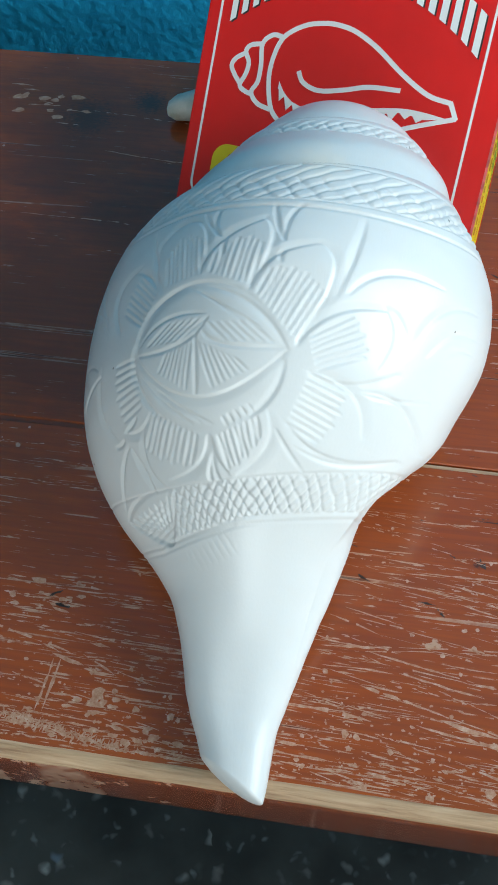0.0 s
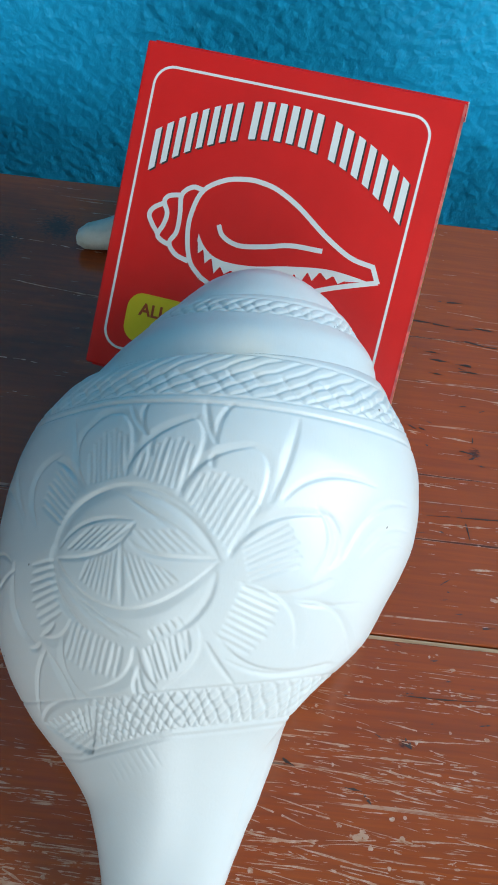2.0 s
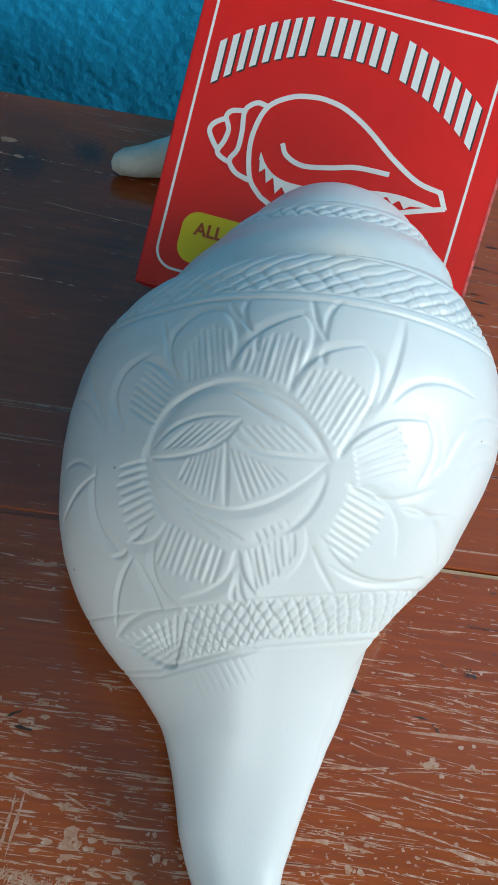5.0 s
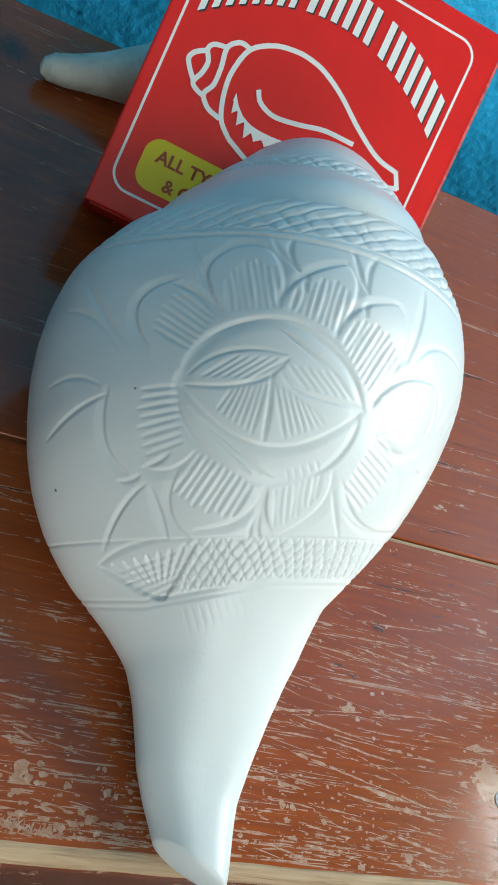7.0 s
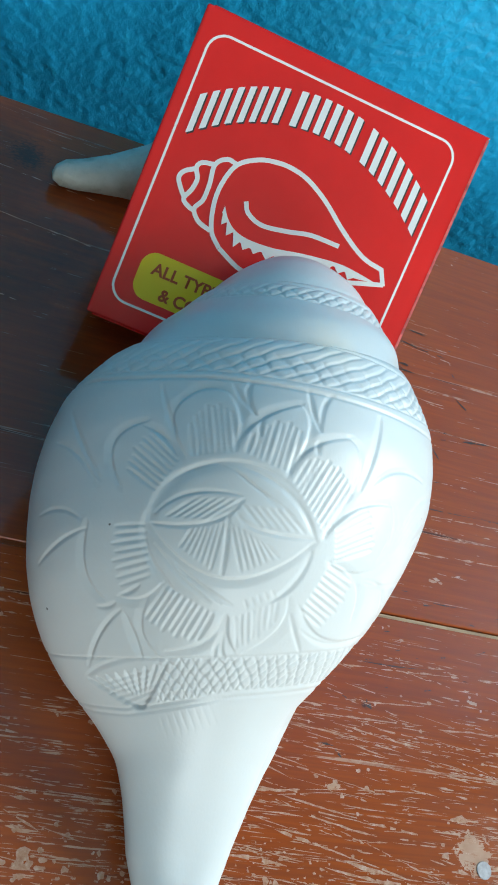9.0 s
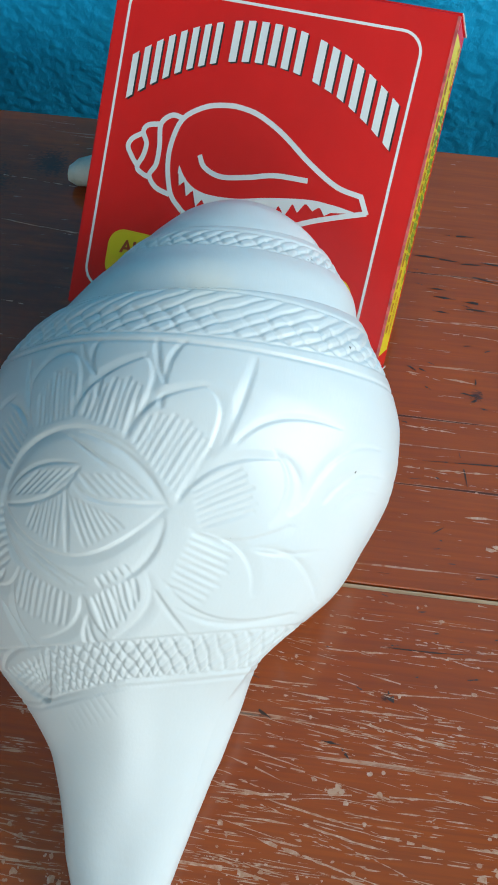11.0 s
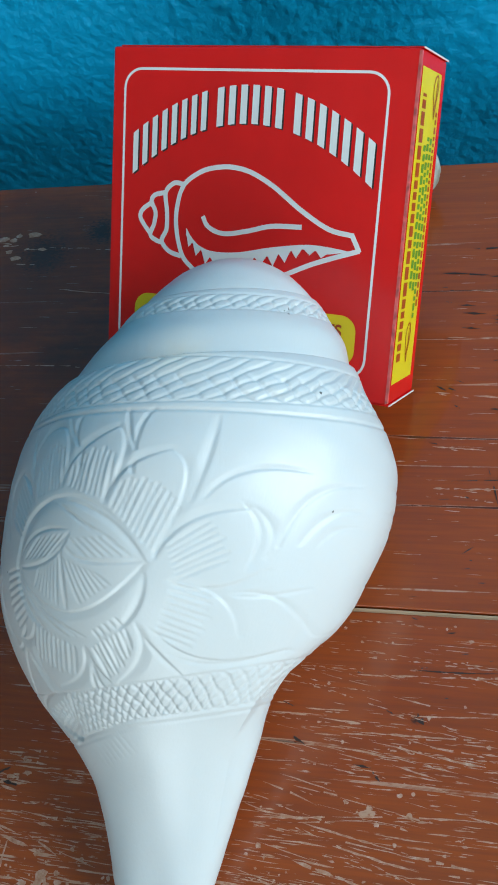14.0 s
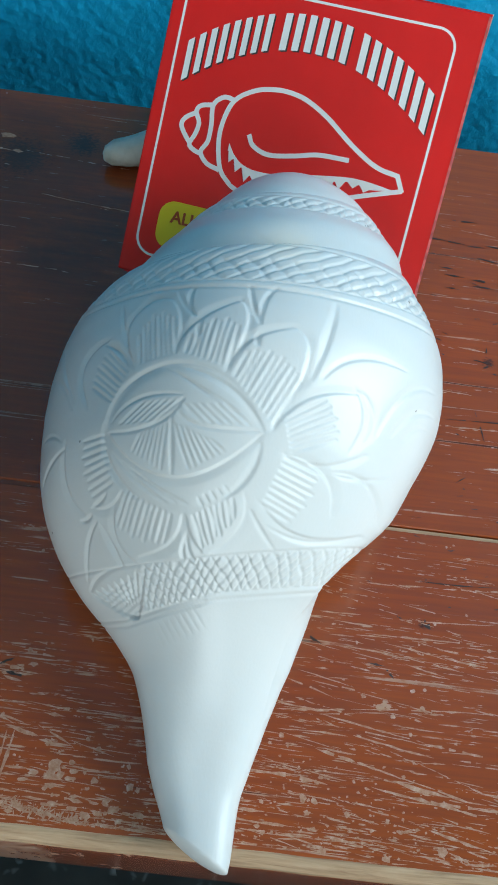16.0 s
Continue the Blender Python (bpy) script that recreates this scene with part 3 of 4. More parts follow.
    for gx, gy, length, width, angle in ((0.111, 0.1446, 0.012, 0.0009, 1), (0.098, 0.1320, 0.010, 0.0008, -2), (0.106, 0.1312, 0.010, 0.0011, -4), (0.116, 0.1300, 0.008, 0.0010, 4), (0.125, 0.1312, 0.010, 0.0009, -6),
                                         (0.122, 0.1228, 0.012, 0.0009, -12), (0.133, 0.1215, 0.014, 0.0008, -5), (0.103, 0.1160, 0.007, 0.0009, -3), (0.106, 0.1120, 0.009, 0.0010, -3), (0.117, 0.1108, 0.009, 0.0010, -2), (0.118, 0.1075, 0.009, 0.0009, -2),
                                         (0.105, 0.1050, 0.007, 0.0007, -5), (0.147, 0.0965, 0.010, 0.0008, -40), (0.1185, 0.0735, 0.004, 0.0007, 84), (0.116, 0.0680, 0.006, 0.0011, -10), (0.119, 0.0660, 0.005, 0.0010, 30), (0.1305, 0.0672, 0.006, 0.0010, -58), (0.152, 0.0778, 0.014, 0.0012, 6),
                                         (0.1145, 0.0365, 0.014, 0.0006, -76), (0.125, 0.0390, 0.050, 0.0005, 2), (0.170, 0.0413, 0.040, 0.0006, 3), (0.105, -0.0305, 0.030, 0.0005, 2), (0.130, -0.0025, 0.012, 0.0005, 0), (0.121, -0.0040, 0.006, 0.0006, 8), (0.0937, -0.0467, 0.004, 0.0020, -60),
                                         (0.0765, -0.0629, 0.006, 0.0007, -6), (0.0810, -0.0655, 0.004, 0.0008, -50), (0.055, -0.0565, 0.006, 0.0012, -30), (-0.040, -0.0800, 0.007, 0.0015, -10), (-0.044, -0.0760, 0.005, 0.0012, 30)):
        scratch(gx, gy, length, width, angle)
    for _ in range(70):
        x, y = rng.gauss(0.12, 0.05), rng.uniform(-0.05, 0.13)
        scratch(x, y, rng.uniform(0.001, 0.005), rng.uniform(0.0003, 0.0007), rng.gauss(-4, 14))
    tagged(add("gouged_paint", bm, GOUGE, label="dark gouges filled with dirt"), kind="stuff")
    return top


bench()


# ---------------------------------------------------------------- the carved conch
def smooth_curve(stops, s, soft):
    """A soft curve through a few (place, value) stops."""
    fine = np.linspace(-0.02, 0.26, 1401)
    val = np.interp(fine, [a for a, _ in stops], [b for _, b in stops])
    w = np.exp(-0.5 * (np.arange(-60, 61) * 0.0002 / soft) ** 2)
    val = np.convolve(np.pad(val, 60, mode="edge"), w / w.sum(), mode="valid")
    return np.interp(s, fine, val)


TIP = np.array([0.029, -0.131])            # the tip of the canal, over the bench's front edge
AXIS = np.array([math.cos(radians(88)), math.sin(radians(88))])
SIDE = np.array([AXIS[1], -AXIS[0]])
HUB = np.array([0.00326, -0.03547, 0.08728])   # the middle of the carved flower, and its plane
HUB_R = np.array([0.93584, -0.03268, 0.35091])
HUB_U = np.array([-0.10913, 0.91988, 0.37671])

RADIUS = [(0, 0.0086), (0.002, 0.0089), (0.006, 0.0096), (0.02, 0.0110), (0.03, 0.0131), (0.04, 0.0157), (0.05, 0.0194), (0.06, 0.0257), (0.07, 0.0338), (0.08, 0.0400),
          (0.09, 0.0452), (0.10, 0.0494), (0.11, 0.0524), (0.12, 0.0547), (0.13, 0.0562), (0.14, 0.0564), (0.15, 0.0551), (0.16, 0.0510), (0.17, 0.0452), (0.18, 0.0407),
          (0.19, 0.0354), (0.20, 0.0292), (0.208, 0.0215), (0.215, 0.0125), (0.2195, 0.0055), (0.2212, 0.0002)]
SHIFT = [(0, -0.0055), (0.02, -0.0090), (0.035, -0.0091), (0.05, -0.0102), (0.06, -0.0132), (0.07, -0.0175), (0.08, -0.0200), (0.09, -0.0196), (0.11, -0.0159), (0.13, -0.0125), (0.15, -0.0098),
         (0.17, -0.0074), (0.19, -0.0070), (0.22, -0.0055)]
LIFT = [(0, 0.0055), (0.01, 0.0068), (0.02, 0.0088), (0.03, 0.0118), (0.04, 0.0159), (0.05, 0.0209), (0.06, 0.0266), (0.07, 0.0332), (0.08, 0.0390), (0.09, 0.0431), (0.10, 0.0456),
        (0.12, 0.0487), (0.15, 0.0499), (0.18, 0.0530), (0.22, 0.0579)]
OVAL = [(0, 0.0018), (0.02, 0.0030), (0.04, 0.0036), (0.06, 0.0032), (0.08, 0.0024), (0.10, 0.0045), (0.13, 0.0060), (0.155, 0.0058), (0.17, 0.0026), (0.19, -0.0008), (0.205, -0.0016), (0.22, 0)]
LEAN_OVAL = [(0, 0), (0.045, 0.0002), (0.065, 0.0032), (0.08, 0.0045), (0.12, 0.0041), (0.16, 0.0038), (0.18, 0.0026), (0.20, 0.0036), (0.213, 0.0022), (0.2212, 0)]
TRI_A = [(0, 0.0002), (0.045, 0.0002), (0.06, 0.0012), (0.08, 0.0018), (0.10, 0.0017), (0.20, 0.0018), (0.2212, 0)]
TRI_B = [(0, 0), (0.04, -0.0006), (0.07, -0.0013), (0.12, -0.0038), (0.16, -0.0024), (0.19, 0), (0.22, 0)]


def groove(d, w):
    """A V cut of half width w, 1 deep at its line."""
    return np.clip(1 - np.abs(d) / w, 0, 1)


def stroke(h, p, q, pts, w, depth, ease=True):
    """Cuts a tapering stroke along a bent line through three points (millimetres in the flower's plane)."""
    (x0, y0), (x1, y1), (x2, y2) = pts
    bx, by = 2 * x1 - (x0 + x2) / 2, 2 * y1 - (y0 + y2) / 2
    lo_x, hi_x, lo_y, hi_y = min(x0, x1, x2) - 3, max(x0, x1, x2) + 3, min(y0, y1, y2) - 3, max(y0, y1, y2) + 3
    m = np.nonzero((p > lo_x) & (p < hi_x) & (q > lo_y) & (q < hi_y))
    if not len(m[0]):
        return
    pp, qq = p[m], q[m]
    best = np.zeros_like(pp)
    n = 14
    ts = np.linspace(0, 1, n + 1)
    cx = (1 - ts) ** 2 * x0 + 2 * ts * (1 - ts) * bx + ts ** 2 * x2
    cy = (1 - ts) ** 2 * y0 + 2 * ts * (1 - ts) * by + ts ** 2 * y2
    for k in range(n):
        dx, dy = cx[k + 1] - cx[k], cy[k + 1] - cy[k]
        f = np.clip(((pp - cx[k]) * dx + (qq - cy[k]) * dy) / (dx * dx + dy * dy + 1e-9), 0, 1)
        dist = np.hypot(pp - cx[k] - f * dx, qq - cy[k] - f * dy)
        t = (k + f) / n
        wt = w * (0.25 + 0.75 * np.sqrt(np.clip(np.sin(np.pi * (0.08 + 0.84 * t)), 0, 1))) if ease else w
        best = np.maximum(best, groove(dist, wt) * (wt / w))
    h[m] -= depth * best


def cut(h, p, q, pts, left, right, depth):
    """Cuts a bent line through three points whose two banks differ: half widths to the left and right of the way."""
    (x0, y0), (x1, y1), (x2, y2) = pts
    bx, by = 2 * x1 - (x0 + x2) / 2, 2 * y1 - (y0 + y2) / 2
    reach = max(left, right) + 4
    m = np.nonzero((p > min(x0, x1, x2) - reach) & (p < max(x0, x1, x2) + reach) & (q > min(y0, y1, y2) - reach) & (q < max(y0, y1, y2) + reach))
    if not len(m[0]):
        return
    pp, qq = p[m], q[m]
    best = np.zeros_like(pp)
    n = 18
    ts = np.linspace(0, 1, n + 1)
    cx = (1 - ts) ** 2 * x0 + 2 * ts * (1 - ts) * bx + ts ** 2 * x2
    cy = (1 - ts) ** 2 * y0 + 2 * ts * (1 - ts) * by + ts ** 2 * y2
    for k in range(n):
        dx, dy = cx[k + 1] - cx[k], cy[k + 1] - cy[k]
        ex, ey = pp - cx[k], qq - cy[k]
        f = np.clip((ex * dx + ey * dy) / (dx * dx + dy * dy + 1e-9), 0, 1)
        dist = np.hypot(ex - f * dx, ey - f * dy)
        taper = np.clip(np.sin(np.pi * (0.04 + 0.92 * (k + f) / n)), 0, 1) ** 0.5
        w = np.where(dx * ey - dy * ex > 0, left, right) * (0.35 + 0.65 * taper)
        best = np.maximum(best, np.clip(1 - dist / w, 0, 1) ** 1.25 * taper)
    h[m] -= depth * best


def petal(h, p, q, first, last, count, bulge, edges, depth=0.50):
    """A petal: its hatching runs from a first to a last line (inner and outer ends), its edges go clockwise with the petal on their right."""
    for pts in edges:
        cut(h, p, q, pts, 2.6, 0.8, 0.62)
    for k in range(count):
        f = k / (count - 1)
        (ax, ay), (bx, by) = [tuple(u + (v - u) * f for u, v in zip(first[e], last[e])) for e in (0, 1)]
        d = math.hypot(bx - ax, by - ay)
        grow = bulge * 4 * f * (1 - f) + 0.5 * math.sin(k * 2.7)
        bx, by = bx + (bx - ax) / d * grow, by + (by - ay) / d * grow
        stroke(h, p, q, ((ax, ay), ((ax + bx) / 2 + 0.25 * math.sin(k * 1.9), (ay + by) / 2), (bx, by)), 0.95, depth)


def fan(h, p, q, first, last, count, w, depth):
    """Straight cuts spread evenly from a first to a last one."""
    for k in range(count):
        f = k / (count - 1)
        a, b = [tuple(u + (v - u) * f for u, v in zip(first[e], last[e])) for e in (0, 1)]
        stroke(h, p, q, (a, ((a[0] + b[0]) / 2, (a[1] + b[1]) / 2), b), w, depth)


def band_edges(p):
    """Lower and upper edges, in millimetres, of the shoulder band, the band by the canal and the spire band."""
    lo1 = 45.0 - 0.07 * np.clip(p, -10, None)
    up1 = 57.7 - 0.002 * (np.clip(p, -10, 60) - 10) ** 2
    lo2 = 75.0 - 0.055 * np.clip(p, 0, None)
    return lo1, up1, -43.3 + 0.09 * p + 0.18 * np.clip(p - 5, -30, 0), -33.5 + 0.10 * p, lo2, lo2 + 5.8


def carving(p, q, ring, th):
    """Depth of the carving, in millimetres, over the flower's plane (p, q) and, for the bands, the way round (ring)."""
    h = np.zeros_like(p)
    r = np.hypot(p / 1.08, q * np.where(q > 0, 1.08, 1.0))
    # the ring round the eye, cut as a bevel that falls inwards to the flower's heart
    lead = np.clip(0.60 - 0.45 * np.cos(np.arctan2(q, p) + radians(40)), 0.3, 1)
    h -= 0.56 * lead * np.where(r > 20.6, np.exp(-((r - 20.6) / 0.8) ** 2), np.exp(-((20.6 - r) / 2.0) ** 2))
    # nine petals, clockwise from the upper one
    petal(h, p, q, ((-11.4, 20.6), (-13.0, 29.1)), ((0.1, 22.3), (-1.8, 33.0)), 8, 3.6,
          (((-13.3, 20.0), (-18.2, 31.0), (-13.6, 38.1)), ((-15.4, 37.0), (-9.6, 40.2), (-3.3, 39.2)), ((-3.4, 39.0), (0.6, 32.9), (0.4, 23.6))))
    petal(h, p, q, ((3.2, 22.2), (4.4, 27.2)), ((14.9, 17.7), (17.3, 29.0)), 8, 3.0,
          (((-0.1, 23.6), (6.0, 31.6), (17.2, 37.0)), ((17.2, 37.0), (20.0, 29.5), (14.9, 16.9))))
    petal(h, p, q, ((16.9, 15.0), (20.2, 21.6)), ((26.3, 2.5), (32.9, 14.0)), 10, 3.0,
          (((14.7, 16.4), (20.4, 24.9), (31.5, 29.2)), ((31.5, 29.2), (35.0, 19.9), (26.0, 1.4))))
    petal(h, p, q, ((29.4, 3.6), (38.6, 9.6)), ((30.2, -4.8), (40.6, -0.6)), 7, 0.8,
          (((26.0, 1.1), (34.8, 9.9), (46.0, 12.4)), ((45.6, 13.6), (47.4, 5.9), (43.3, -3.4)), ((46.6, -3.9), (36.4, -8.0), (28.1, -5.3))))
    petal(h, p, q, ((28.6, -6.4), (35.1, -9.8)), ((21.6, -19.0), (27.2, -23.0)), 9, 1.2,
          (((28.3, -5.3), (37.0, -10.4), (37.2, -20.5)), ((42.3, -26.2), (29.1, -26.9), (21.2, -18.2))))
    petal(h, p, q, ((14.5, -17.5), (14.1, -22.5)), ((3.6, -22.1), (4.4, -30.0)), 8, 0.8,
          (((17.4, -16.3), (15.6, -24.5), (6.4, -31.8)), ((3.9, -31.2), (1.7, -27.3), (1.6, -22.4))))
    petal(h, p, q, ((-2.7, -21.7), (-6.1, -28.8)), ((-15.4, -15.2), (-20.7, -23.9)), 9, 1.2,
          (((0.4, -22.2), (-4.3, -29.3), (-14.5, -32.7)), ((-16.4, -34.6), (-21.6, -28.2), (-20.6, -19.6))))
    petal(h, p, q, ((-20.4, -12.6), (-28.2, -15.8)), ((-23.0, 0.8), (-30.8, 0.0)), 8, 1.2,
          (((-16.9, -14.6), (-22.1, -19.0), (-28.9, -19.0)), ((-32.6, -20.4), (-39.4, -12.2), (-39.6, 0.6))), 0.34)
    petal(h, p, q, ((-21.1, 10.6), (-29.2, 16.0)), ((-15.6, 18.8), (-24.0, 26.0)), 7, 1.4,
          (((-30.6, 10.6), (-34.8, 23.2), (-25.4, 30.0)), ((-26.0, 28.6), (-19.4, 25.0), (-15.6, 20.0))))
    # nicks between the petals
    for pts in (((-2.0, 41.8), (0.6, 37.5), (4.6, 33.0)), ((3.2, 42.4), (2.2, 38.5), (4.6, 33.0)), ((19.1, 41.8), (20.6, 35.5), (22.9, 30.0)), ((26.4, 41.6), (23.5, 37.1), (22.9, 30.0)), ((6.8, 31.5), (6.3, 29.2), (6.7, 27.0)),
                ((23.1, 27.0), (22.4, 25.2), (22.7, 23.5)), ((18.6, -20.4), (20.2, -25.3), (22.4, -30.6)), ((-1.4, -33.6), (-1.1, -31.1), (0.2, -27.6)), ((1.6, -33.8), (0.5, -31.1), (0.9, -26.8)), ((-22.4, 41.0), (-19.3, 31.7), (-16.4, 26.0)),
                ((-23.1, 27.2), (-19.4, 24.4), (-16.1, 20.2)), ((-28.5, -18.6), (-25.6, -17.4), (-23.0, -15.3)), ((-34.6, -22.3), (-31.8, -22.1), (-29.7, -20.7))):
        cut(h, p, q, pts, 1.1, 1.1, 0.62)
    # the bud within the ring: two lids, a peak with fans, crescents
    for pts, left, right, depth in ((((-20.2, 4.2), (-10.9, 10.0), (2.4, 10.3)), 1.0, 0.8, 0.5), (((-21.0, 1.4), (-6.0, 2.4), (3.2, 9.2)), 1.0, 1.2, 0.55), (((1.8, 5.6), (8.5, 1.3), (23.7, 0.3)), 1.2, 0.9, 0.5),
                                    (((-0.2, 17.4), (6.2, 12.7), (13.0, 7.6)), 0.9, 0.9, 0.45), (((3.4, 17.8), (16.2, 11.3), (23.6, 0.6)), 1.0, 1.6, 0.6), (((-2.4, 18.2), (10.0, 10.6), (17.5, 5.6)), 0.7, 0.7, 0.3),
                                    (((-21.2, 0.8), (0.0, -12.2), (23.6, -0.2)), 0.8, 2.4, 0.75), (((-19.6, -4.4), (-12.0, -12.1), (-3.6, -18.6)), 1.1, 1.1, 0.5), (((-16.5, -6.8), (-8.6, -13.0), (-0.6, -18.4)), 0.9, 0.9, 0.45),
                                    (((-13.3, -9.4), (-6.0, -14.2), (2.4, -18.9)), 0.9, 0.9, 0.45), (((22.9, -3.2), (19.3, -11.4), (12.4, -17.4)), 1.0, 1.6, 0.55), (((-22.6, 4.2), (-21.6, -6.0), (-12.5, -16.8)), 0.9, 1.8, 0.6), (((-21.6, 6.0), (-16.2, 14.0), (-4.5, 18.6)), 1.4, 0.8, 0.35), (((-0.4, 5.0), (-0.5, -3.6), (-1.0, -11.0)), 1.0, 0.8, 0.7)):
        cut(h, p, q, pts, left, right, depth)
    fan(h, p, q, ((-16.6, 3.6), (-9.2, 8.8)), ((-5.0, 3.6), (2.6, 8.9)), 6, 0.8, 0.45)
    fan(h, p, q, ((3.4, 7.6), (8.4, 2.4)), ((14.6, 7.2), (20.3, 1.9)), 6, 0.9, 0.42)
    fan(h, p, q, ((-1.8, 2.4), (-4.0, -9.6)), ((-9.6, 0.6), (-12.6, -4.4)), 7, 0.65, 0.5)
    fan(h, p, q, ((0.6, 2.4), (4.0, -9.6)), ((10.2, -2.0), (13.7, -5.3)), 7, 0.65, 0.45)
    fan(h, p, q, ((5.6, -17.2), (6.5, -19.4)), ((12.8, -14.1), (13.8, -16.0)), 5, 0.6, 0.4)
    # leaves, scrolls and tendrils beside the flower
    for pts, left, right, depth in ((((41.2, 37.2), (39.6, 26.4), (35.8, 15.2)), 0.8, 2.4, 0.68), (((38.4, 15.8), (46.8, 22.4), (57.4, 21.6)), 1.6, 0.8, 0.55), (((49.8, 2.0), (56.5, 14.1), (63.3, 17.8)), 1.6, 0.9, 0.55),
                                    (((53.0, 2.2), (58.1, 9.2), (62.6, 10.8)), 1.4, 0.9, 0.5), (((55.2, 1.4), (58.2, 5.4), (61.2, 6.5)), 1.2, 0.8, 0.4), (((47.6, 12.6), (49.6, 6.0), (47.0, -0.6)), 1.8, 1.2, 0.4),
                                    (((39.4, -9.6), (46.6, -12.4), (46.6, -23.0)), 1.4, 0.8, 0.55), (((39.2, -10.1), (44.8, -10.8), (51.6, -9.7)), 1.0, 0.9, 0.45), (((42.6, -25.8), (31.2, -28.5), (22.0, -24.4)), 1.2, 0.8, 0.5),
                                    (((-26.6, -23.6), (-23.6, -29.6), (-21.2, -35.4)), 0.9, 2.2, 0.85), (((-28.0, -22.8), (-33.7, -29.8), (-37.0, -39.6)), 0.8, 1.4, 0.7), (((-51.0, 35.1), (-44.5, 23.1), (-37.3, 12.8)), 1.6, 0.9, 0.5),
                                    (((-53.8, 23.9), (-45.5, 19.8), (-37.9, 10.7)), 1.4, 0.9, 0.4), (((-40.0, -1.0), (-48.0, -5.2), (-54.7, -12.0)), 1.4, 0.9, 0.45), (((-42.0, 1.5), (-49.0, 4.0), (-56.0, 2.0)), 1.2, 1.0, 0.35)):
        cut(h, p, q, pts, left, right, depth)
    # bands: long slanted cuts, crossed by others, on the shoulder over the lower half alone
    lo1, up1, lo3, up3, lo2, up2 = band_edges(p)
    for lo, up, pitch, dep, slant, cross in ((lo1, up1, 6.6, 0.48, 1.75, 0.66), (lo3, up3, 5.4, 0.55, 1.5, 1.1), (lo2, up2, 6.0, 0.5, 2.0, 0.75)):
        f = (q - lo) / (up - lo)
        inside = np.clip(f / 0.07, 0, 1) * np.clip((1 - f) / 0.07, 0, 1)
        keep = np.clip((p + 17.5) / 2.5, 0, 1) if lo is lo3 else 1.0
        wander = 0.5 * np.sin(ring * 0.31) + 0.35 * np.sin(ring * 0.83 + 1.0)
        for run, limit, strength in ((slant, 1.2, 1.0), (-1.15, cross, 0.85)):
            d = (ring + run * (q - lo) + wander) / pitch
            tri = np.abs(d - np.floor(d) - 0.5) * 2
            h -= inside * keep * dep * strength * (1 + 0.7 * np.clip((p - 34) / 20, 0, 1)) * np.clip((limit - f) / 0.12, 0, 1) * np.clip(2.3 * tri - 1.3, 0, 1)
        h -= 0.35 * (groove(q - lo, 0.6) + groove(q - up, 0.6))
    fan(h, p, q, ((-22.6, -50.4), (-37.0, -43.6)), ((-20.4, -50.2), (-14.5, -36.4)), 9, 0.95, 0.9)
    fan(h, p, q, ((-34.4, -45.4), (-18.4, -38.4)), ((-24.6, -50.6), (-17.0, -46.2)), 6, 0.6, 0.4)
    cut(h, p, q, ((-38.0, -43.0), (-32.0, -38.4), (-24.0, -36.0)), 0.8, 1.6, 0.6)
    cut(h, p, q, ((-23.4, -51.4), (-14.0, -48.2), (2.0, -44.6)), 0.8, 1.8, 0.6)
    fan(h, p, q, ((-15.5, -52.0), (-13.0, -58.0)), ((-2.0, -46.8), (0.6, -52.6)), 8, 0.7, 0.08)
    h -= 0.5 * groove(q - (lo1 - 2.3 - 0.0009 * np.clip(p - 20, 0, None) ** 2), 0.8)
    h -= 0.3 * groove(q - (lo3 - 1.8), 0.7)
    return h


